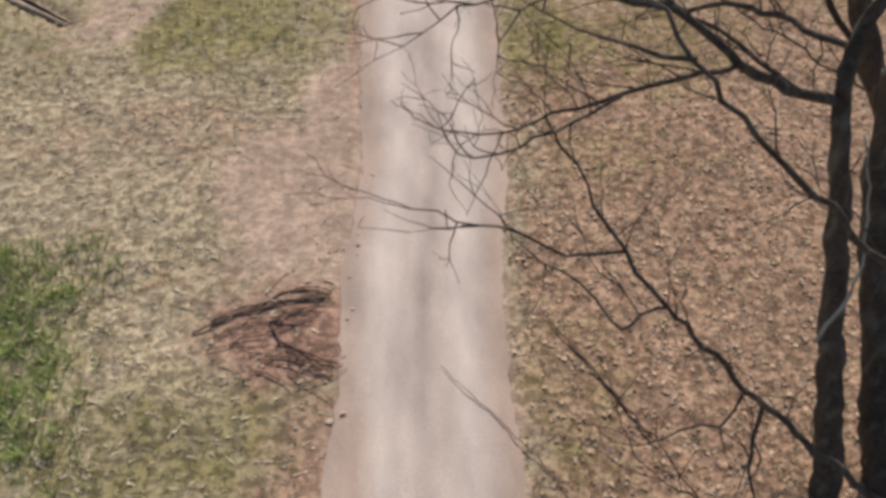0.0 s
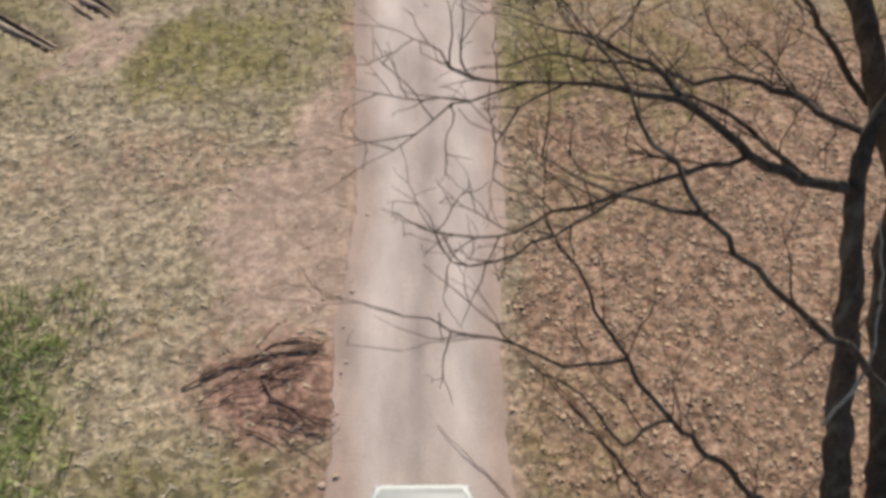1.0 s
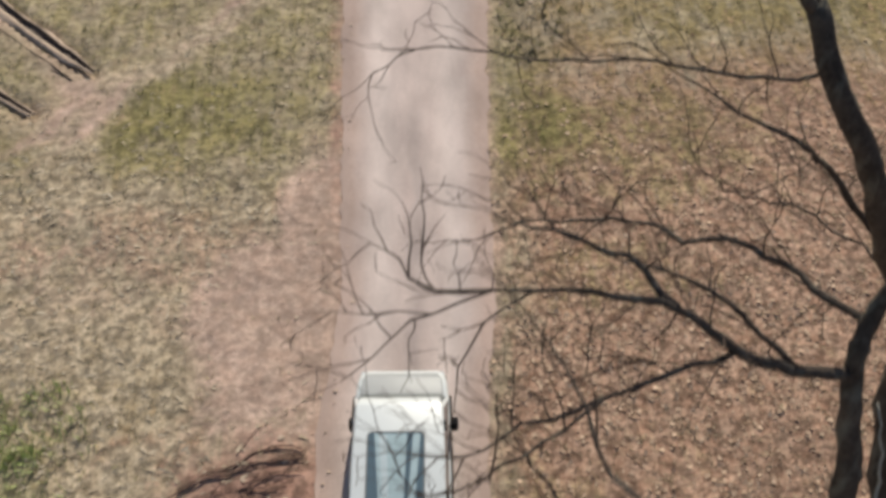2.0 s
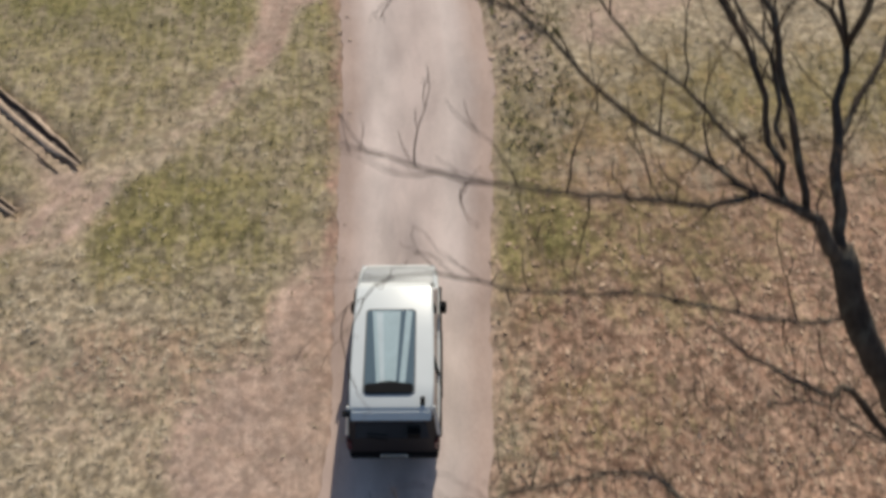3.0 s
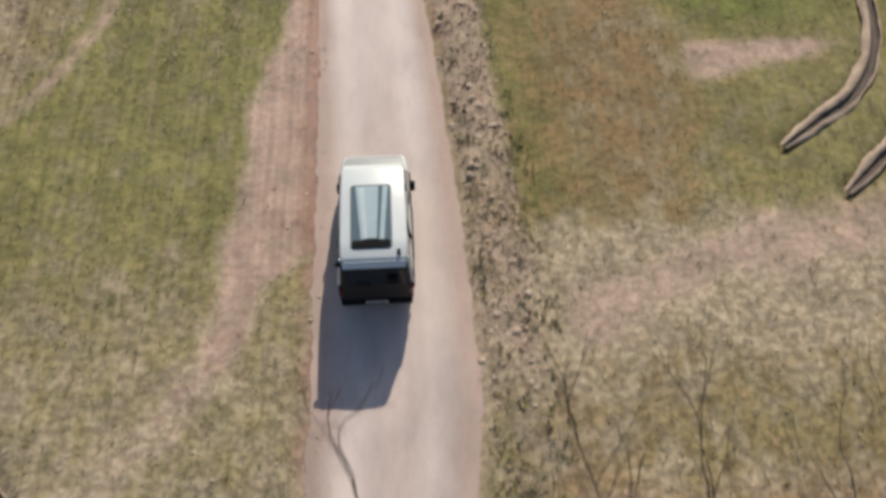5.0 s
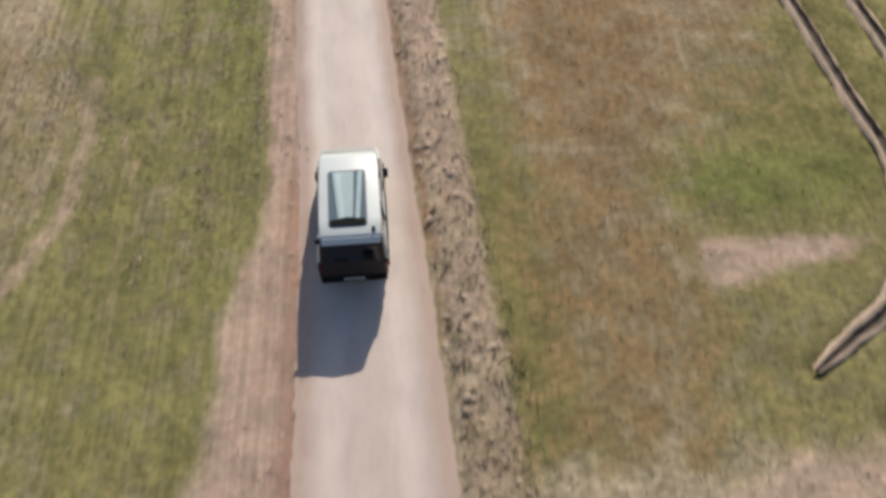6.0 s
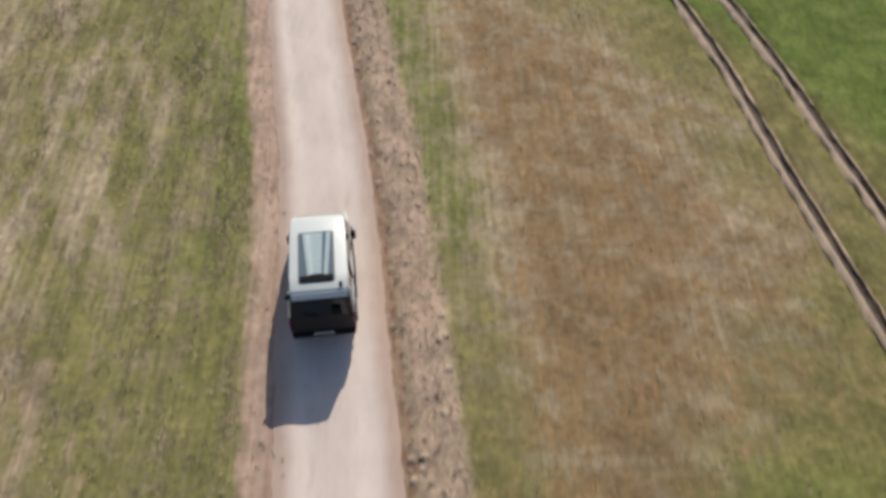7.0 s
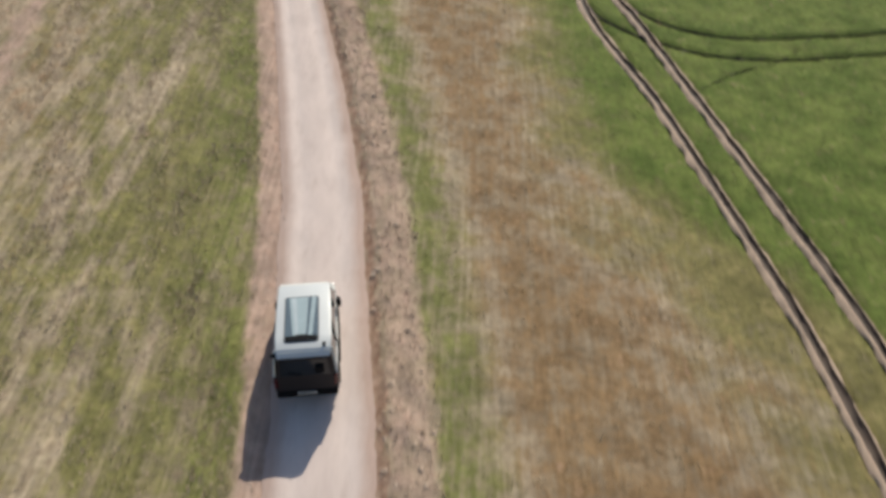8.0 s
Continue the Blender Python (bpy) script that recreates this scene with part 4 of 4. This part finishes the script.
# brushwood lying on the red soil beside the road
def stick(points, r, label):
    line = spline(points, 0.12)
    line = [p + Vector((noise.noise(p * 4), noise.noise(p * 4 + Vector((9, 0, 0))), 0.4 * noise.noise(p * 5))) * 0.05 for p in line]
    vv, ff = tube(line, r, r * 0.4, 6, 0.3)
    tagged(new("fallen_branch", mesh_from("fallen_branch", [q[:] for q in vv], ff, M_STICK, True)), label, "branch", group="brushwood beside the road")


for (ax, ay), (mx, my), (bx, by), r in (
        ((-5.0, 4.35), (-4.2, 4.75), (-3.3, 4.85), 0.030), ((-4.7, 4.6), (-3.9, 4.95), (-3.0, 5.0), 0.026), ((-3.7, 4.95), (-3.0, 5.3), (-2.35, 5.2), 0.040),
        ((-3.4, 5.15), (-2.9, 5.25), (-2.3, 5.05), 0.022), ((-3.5, 4.4), (-3.2, 3.9), (-2.2, 3.4), 0.036), ((-3.4, 4.0), (-2.8, 3.7), (-2.1, 3.6), 0.020),
        ((-4.6, 4.2), (-4.0, 4.5), (-3.5, 4.5), 0.018), ((-3.0, 3.0), (-2.6, 3.1), (-2.1, 3.3), 0.020)):
    stick([(ax, ay, 0.04), (mx, my, 0.06), (bx, by, 0.03)], r * 0.75, "dark fallen branch lying on reddish bare soil")

# two long thin dark lines on the ground, drawn with the stick mesh
for (ax, ay), (mx, my), (bx, by), r in (((-0.35, 3.25), (0.45, 2.14), (1.55, 0.55), 0.014), ((1.80, 4.20), (2.38, 3.09), (3.18, 1.45), 0.030)):
    line = [(ax, ay, 0.035), (mx, my, 0.05), ((mx + bx) / 2 + 0.04, (my + by) / 2, 0.05), (bx, by, 0.06)]
    stick(line[::-1], r, "long thin dark line on the ground reaching over the road edge")

lying = random.Random(5)
for _ in range(24):
    upper = lying.random() < 0.62
    ax, ay, n = lying.uniform(-5.0, -2.9), lying.uniform(3.9, 5.2), lying.uniform(0.5, 1.3)
    q = lying.uniform(0.05, 0.35)
    if not upper:
        ax, ay, q = lying.uniform(-4.0, -2.6), lying.uniform(3.3, 4.5), lying.uniform(-0.7, -0.1)
    n = min(n, (-2.35 - ax) / math.cos(q))
    stick([(ax, ay, 0.05), (ax + 0.5 * n * math.cos(q), ay + 0.5 * n * math.sin(q) + 0.05, 0.07), (ax + n * math.cos(q), ay + n * math.sin(q), 0.05)], lying.uniform(0.010, 0.022),
          "dark fallen branch lying on reddish bare soil")
for _ in range(14):
    ax, ay, q, n = lying.uniform(-4.9, -2.5), lying.uniform(3.1, 5.4), lying.uniform(-0.6, 0.9), lying.uniform(0.3, 0.8)
    stick([(ax, ay, 0.03), (ax + 0.5 * n * math.cos(q), ay + 0.5 * n * math.sin(q) + 0.06, 0.05), (ax + n * math.cos(q), ay + n * math.sin(q), 0.03)], lying.uniform(0.007, 0.014),
          "thin fallen branch lying on reddish bare soil")

# ---------- the car ----------
# its origin lies on the ground under the rear edge of the roof; it heads along +y


def loft(sections, mat_smooth=True):
    """A closed shell through rounded-rectangle rings: (y, half width, bottom, top, corner)."""
    bm = bmesh.new()
    rings = []
    for y, hw, zb, zt, c in sections:
        ring = []
        for sx, sz, a0 in ((1, 1, 0), (-1, 1, 90), (-1, -1, 180), (1, -1, 270)):
            for k in range(5):
                q = radians(a0 + 22.5 * k)
                ring.append(bm.verts.new((sx * (hw - c) + c * math.cos(q), y, (zt - c if sz > 0 else zb + c) + c * math.sin(q))))
        rings.append(ring)
    for a, c in zip(rings[:-1], rings[1:]):
        for k in range(20):
            bm.faces.new((a[k], a[(k + 1) % 20], c[(k + 1) % 20], c[k]))
    bm.faces.new(rings[0][::-1])
    bm.faces.new(rings[-1])
    return bm


def frustum(low, high, z0, z1, r=0.03):
    """A cabin block: low and high are (half width, y0, y1)."""
    bm = bmesh.new()
    v = []
    for (hw, y0, y1), z in ((low, z0), (high, z1)):
        v += [bm.verts.new(q) for q in ((-hw, y0, z), (hw, y0, z), (hw, y1, z), (-hw, y1, z))]
    for f in ((3, 2, 1, 0), (4, 5, 6, 7), (0, 1, 5, 4), (1, 2, 6, 5), (2, 3, 7, 6), (3, 0, 4, 7)):
        bm.faces.new([v[k] for k in f])
    bmesh.ops.bevel(bm, geom=bm.edges[:], offset=r, segments=2, affect="EDGES")
    return bm


def bar(a, c, wide, thick):
    """A slim bar between two points."""
    a, c = Vector(a), Vector(c)
    bm = soft_box((-wide / 2, -thick / 2, 0), (wide / 2, thick / 2, (c - a).length), min(wide, thick) * 0.25)
    bmesh.ops.transform(bm, verts=bm.verts, matrix=Matrix.Translation(a) @ (c - a).to_track_quat("Z", "Y").to_matrix().to_4x4())
    return bm


def wheel(car, x, y):
    hub = new("wheel", None)
    hub.parent = car
    hub.matrix_basis = pose(x, y, 0.38)
    for nm, prof, mat in (("tyre", [(0.27, -0.11), (0.35, -0.125), (0.38, -0.09), (0.385, 0.0), (0.38, 0.09), (0.35, 0.125), (0.27, 0.11)], M_TYRE),
                          ("rim", [(0.02, -0.05), (0.10, -0.075), (0.20, -0.06), (0.265, -0.10), (0.265, 0.10), (0.20, 0.06), (0.10, 0.075), (0.02, 0.05)], M_RIMS)):
        bm = bmesh.new()
        n, k = 28, len(prof)
        vs = [[bm.verts.new((u, r * math.cos(2 * math.pi * i / n), r * math.sin(2 * math.pi * i / n))) for r, u in prof] for i in range(n)]
        for i in range(n):
            for j in range(k):
                if nm == "rim" and i % 4 == 3 and j in (1, 5):
                    continue
                bm.faces.new((vs[i][j], vs[(i + 1) % n][j], vs[(i + 1) % n][(j + 1) % k], vs[i][(j + 1) % k]))
        part(nm, bm, mat, hub, smooth=nm == "tyre")
    return hub


car = tagged(new("car"), "boxy white off-road car with glass roof window and dark tailgate", "car")
part("body", loft([(-0.24, 0.80, 0.46, 1.04, 0.06), (-0.18, 0.84, 0.38, 1.09, 0.10), (0.4, 0.87, 0.36, 1.10, 0.12), (2.0, 0.88, 0.36, 1.10, 0.12), (2.8, 0.87, 0.36, 1.10, 0.12),
                   (3.15, 0.86, 0.36, 1.09, 0.13), (3.55, 0.83, 0.38, 1.03, 0.13), (3.73, 0.79, 0.42, 0.95, 0.12), (3.82, 0.70, 0.50, 0.88, 0.10)]), M_WHITE, car, smooth=True)
part("cabin_glass", frustum((0.84, -0.20, 3.19), (0.735, -0.03, 2.58), 1.07, 1.88, 0.05), M_GLASS, car, "dark tinted window glass")
roof = part("roof", loft([(-0.04, 0.68, 1.87, 1.925, 0.025), (0.02, 0.76, 1.85, 1.945, 0.045), (0.5, 0.775, 1.85, 1.965, 0.05), (1.6, 0.77, 1.85, 1.970, 0.05), (2.54, 0.745, 1.85, 1.945, 0.045), (2.71, 0.68, 1.85, 1.90, 0.02)]),
            M_WHITE, car, smooth=True)


def rounded_plate(x0, x1, y0, y1, z0, z1, r, sag=0.0):
    """A flat plate with round corners in plan; sag bows its front edge forward."""
    bm = bmesh.new()
    ring = []
    for cx, cy, a0 in ((x1 - r, y1 - r, 0), (x0 + r, y1 - r, 90), (x0 + r, y0 + r, 180), (x1 - r, y0 + r, 270)):
        for k in range(6):
            q = radians(a0 + 18 * k)
            px, py = cx + r * math.cos(q), cy + r * math.sin(q)
            ring.append((px, py))
        if a0 == 0 and sag:
            ring += [((x0 + x1) / 2 + u * (x1 - x0) * 0.28, y1 + sag * (1 - u * u)) for u in (1, 0.5, 0, -0.5, -1)]
    low = [bm.verts.new((px, py, z0)) for px, py in ring]
    mid = [bm.verts.new((px, py, z1 - 0.006)) for px, py in ring]
    mx, my = (x0 + x1) / 2, (y0 + y1) / 2
    top = [bm.verts.new((mx + (px - mx) * 0.985, my + (py - my) * 0.99, z1)) for px, py in ring]
    for a, c in ((low, mid), (mid, top)):
        for k in range(len(ring)):
            bm.faces.new((a[k], a[(k + 1) % len(ring)], c[(k + 1) % len(ring)], c[k]))
    bm.faces.new(low[::-1])
    bm.faces.new(top)
    return bm


glass = part("roof_window", rounded_plate(-0.50, 0.41, 0.27, 2.03, 1.93, 1.981, 0.07), M_ROOFGLASS, roof, "blue-grey glass roof window")
part("frame", rounded_plate(-0.525, 0.435, 0.245, 2.055, 1.93, 1.976, 0.09), M_SEAL, roof)
part("rear_strip", rounded_plate(-0.49, 0.40, 0.27, 0.46, 1.95, 1.998, 0.07, 0.05), M_BLACK, roof)


def slat(x0, x1, y0, u0, u1, y1):
    """A thin flat pale panel that widens from its rear edge to its front edge."""
    bm = bmesh.new()
    low, high = [], []
    for z, row in ((1.979, low), (1.986, high)):
        row += [bm.verts.new(q) for q in ((x0, y0, z), (x1, y0, z), (u1, y1, z), (u0, y1, z))]
    bm.faces.new(low[::-1])
    bm.faces.new(high)
    for k in range(4):
        bm.faces.new((low[k], low[(k + 1) % 4], high[(k + 1) % 4], high[k]))
    return bm


# thin pale panels paint the reflected sky onto the roof window
part("sky_streak", slat(-0.28, 0.08, 0.48, -0.40, 0.14, 2.0), M_SKY_GREY, roof, "pale grey sky reflection painted on the roof glass")
part("sky_streak", slat(0.14, 0.25, 0.48, 0.24, 0.36, 2.0), M_SKY_GREY, roof, "pale grey sky reflection painted on the roof glass")
part("sky_streak", slat(-0.21, -0.13, 0.50, -0.33, -0.20, 1.98), M_SKY_BRIGHT, roof, "bright painted streak of the sky reflection").location.z = 0.004
part("windscreen", frustum((0.76, 2.60, 3.20), (0.66, 2.40, 2.62), 1.12, 1.84, 0.02), M_SCREEN, car, "grey-green windscreen")
part("aerial", frustum((0.045, 0.04, 0.22), (0.016, 0.05, 0.10), 1.95, 2.04, 0.005), M_BLACK, roof).location.x = 0.57
part("spoiler", frustum((0.74, -0.20, 0.03), (0.71, -0.06, 0.04), 1.79, 1.925, 0.02), M_WHITE, car)
# small dark block at the rear left roof corner
part("dark_corner_block", soft_box((-0.88, -0.10, 1.76), (-0.74, 0.00, 1.85), 0.02), M_BLACK, car)
# full-width gate, the rear's shade put into its dark colour
gate = part("tailgate", frustum((0.865, -0.285, -0.15), (0.765, -0.185, -0.02), 0.56, 1.83, 0.03), M_DARK, car, "dark tailgate with the rear's shade put into its colour")
part("rear_window", frustum((0.70, -0.245, -0.1), (0.64, -0.203, -0.02), 1.16, 1.74, 0.012), M_GLASS, gate)
part("latch_box", soft_box((0.28, -0.31, 1.28), (0.52, -0.20, 1.52), 0.02), M_BLACK, gate)
part("wiper", bar((-0.10, -0.29, 1.20), (-0.46, -0.27, 1.30), 0.025, 0.02), M_BLACK, gate)
bumper = part("rear_bumper", soft_box((-0.84, -0.33, 0.40), (0.84, -0.10, 0.62), 0.05, 3), M_BLACK, car)
plate = part("number_plate", soft_box((-0.26, -0.345, 0.50), (0.26, -0.32, 0.61), 0.004), M_PLATE, bumper)
for k in range(6):
    part("plate_bar", soft_box((-0.21 + k * 0.072, -0.350, 0.525), (-0.165 + k * 0.072, -0.343, 0.585), 0), M_INK, plate)
for s in (-1, 1):
    part("tail_lamp", soft_box((min(s * 0.76, s * 0.87), -0.287, 0.76), (max(s * 0.76, s * 0.87), -0.14, 1.10), 0.02), M_LAMP, car)
    part("side_pillar", bar((s * 0.84, -0.13, 1.06), (s * 0.745, 0.03, 1.90), 0.11, 0.05), M_WHITE, car)
    part("side_pillar", bar((s * 0.85, 1.15, 1.06), (s * 0.755, 1.12, 1.90), 0.08, 0.03), M_BLACK, car)
    part("windscreen_pillar", bar((s * 0.82, 3.12, 1.08), (s * 0.71, 2.51, 1.89), 0.07, 0.06), M_WHITE, car)
    part("sill", soft_box((min(s * 0.82, s * 0.92), 0.95, 0.33), (max(s * 0.82, s * 0.92), 2.50, 0.44), 0.03), M_BLACK, car)
    part("wing_mirror", soft_box((min(s * 0.86, s * (0.96 + 0.05 * s)), 2.46, 1.10), (max(s * 0.86, s * (0.96 + 0.05 * s)), 2.64, 1.34), 0.04, 3), M_BLACK, car, "black wing mirror")
    for y in (0.62, 2.98):
        arch = bmesh.new()
        vs = []
        for k in range(13):
            q = math.pi * k / 12
            for rr, xx in ((0.43, 0.83), (0.43, 0.905), (0.50, 0.905), (0.50, 0.83)):
                vs.append(arch.verts.new((s * xx, y + rr * math.cos(q), 0.40 + rr * math.sin(q))))
        for k in range(12):
            for j in range(4):
                arch.faces.new((vs[4 * k + j], vs[4 * k + (j + 1) % 4], vs[4 * k + 4 + (j + 1) % 4], vs[4 * k + 4 + j]))
        part("wheel_arch", arch, M_BLACK, car)
    for y in (1.0, 2.15):
        part("door_handle", soft_box((min(s * 0.87, s * 0.90), y, 0.93), (max(s * 0.87, s * 0.90), y + 0.20, 0.965), 0.008), M_BLACK, car)
    for y in (0.98, 1.14, 1.98, 2.36):
        part("door_seam", soft_box((min(s * 0.865, s * 0.882), y, 0.46), (max(s * 0.865, s * 0.882), y + 0.012, 1.06), 0), M_BLACK, car)
    part("headlamp", soft_box((min(s * 0.52, s * 0.78), 3.63, 0.72), (max(s * 0.52, s * 0.78), 3.81, 0.90), 0.04, 3), M_CLEAR, car)
part("bonnet", loft([(3.17, 0.74, 1.03, 1.115, 0.02), (3.22, 0.76, 1.02, 1.11, 0.03), (3.56, 0.73, 0.98, 1.06, 0.03), (3.70, 0.66, 0.94, 1.00, 0.02)]), M_BONNET, car, "pale grey bonnet", smooth=True)
part("grille", soft_box((-0.50, 3.70, 0.62), (0.50, 3.845, 0.86), 0.02), M_BLACK, car)
part("front_bumper", soft_box((-0.82, 3.62, 0.40), (0.82, 3.90, 0.62), 0.06, 3), M_BLACK, car)
part("underbody", soft_box((-0.74, -0.05, 0.27), (0.74, 3.50, 0.42), 0.03), M_BLACK, car)
WHEELS = [wheel(car, s * 0.76, y) for s in (-1, 1) for y in (0.62, 2.98)]

DRIVE = [(0.0, -1.20, -5.95, -4.0), (0.5, -1.15, -4.05, -4.0), (1.0, -1.02, -2.12, -4.2), (1.2, -0.96, -1.26, -4.2), (2.3, -0.65, 3.98, -4.0), (2.5, -0.57, 5.11, -3.8), (3.0, -0.37, 8.12, -3.2), (3.5, -0.18, 11.25, -2.5),
         (4.2, 0.04, 15.48, -0.9), (4.8, 0.10, 19.35, 0.3), (5.5, 0.06, 24.24, 1.5), (6.0, -0.08, 28.28, 2.1), (6.5, -0.29, 32.45, 2.8), (7.0, -0.62, 36.70, 4.2), (7.5, -1.06, 40.87, 5.6), (8.0, -1.55, 45.14, 7.4)]


def motions():
    walk(car, [(t, pose(x, y, 0.005, 0, 0, h)) for t, x, y, h in DRIVE])
    ts, dist = [d[0] for d in DRIVE], [d[2] for d in DRIVE]
    steps = [k / 30 for k in range(241)]
    for hub in WHEELS:
        x, y, z = hub.matrix_basis.translation
        walk(hub, [(t, pose(x, y, z, -math.degrees(np.interp(t, ts, dist) / 0.385) % 360)) for t in steps])


motions()
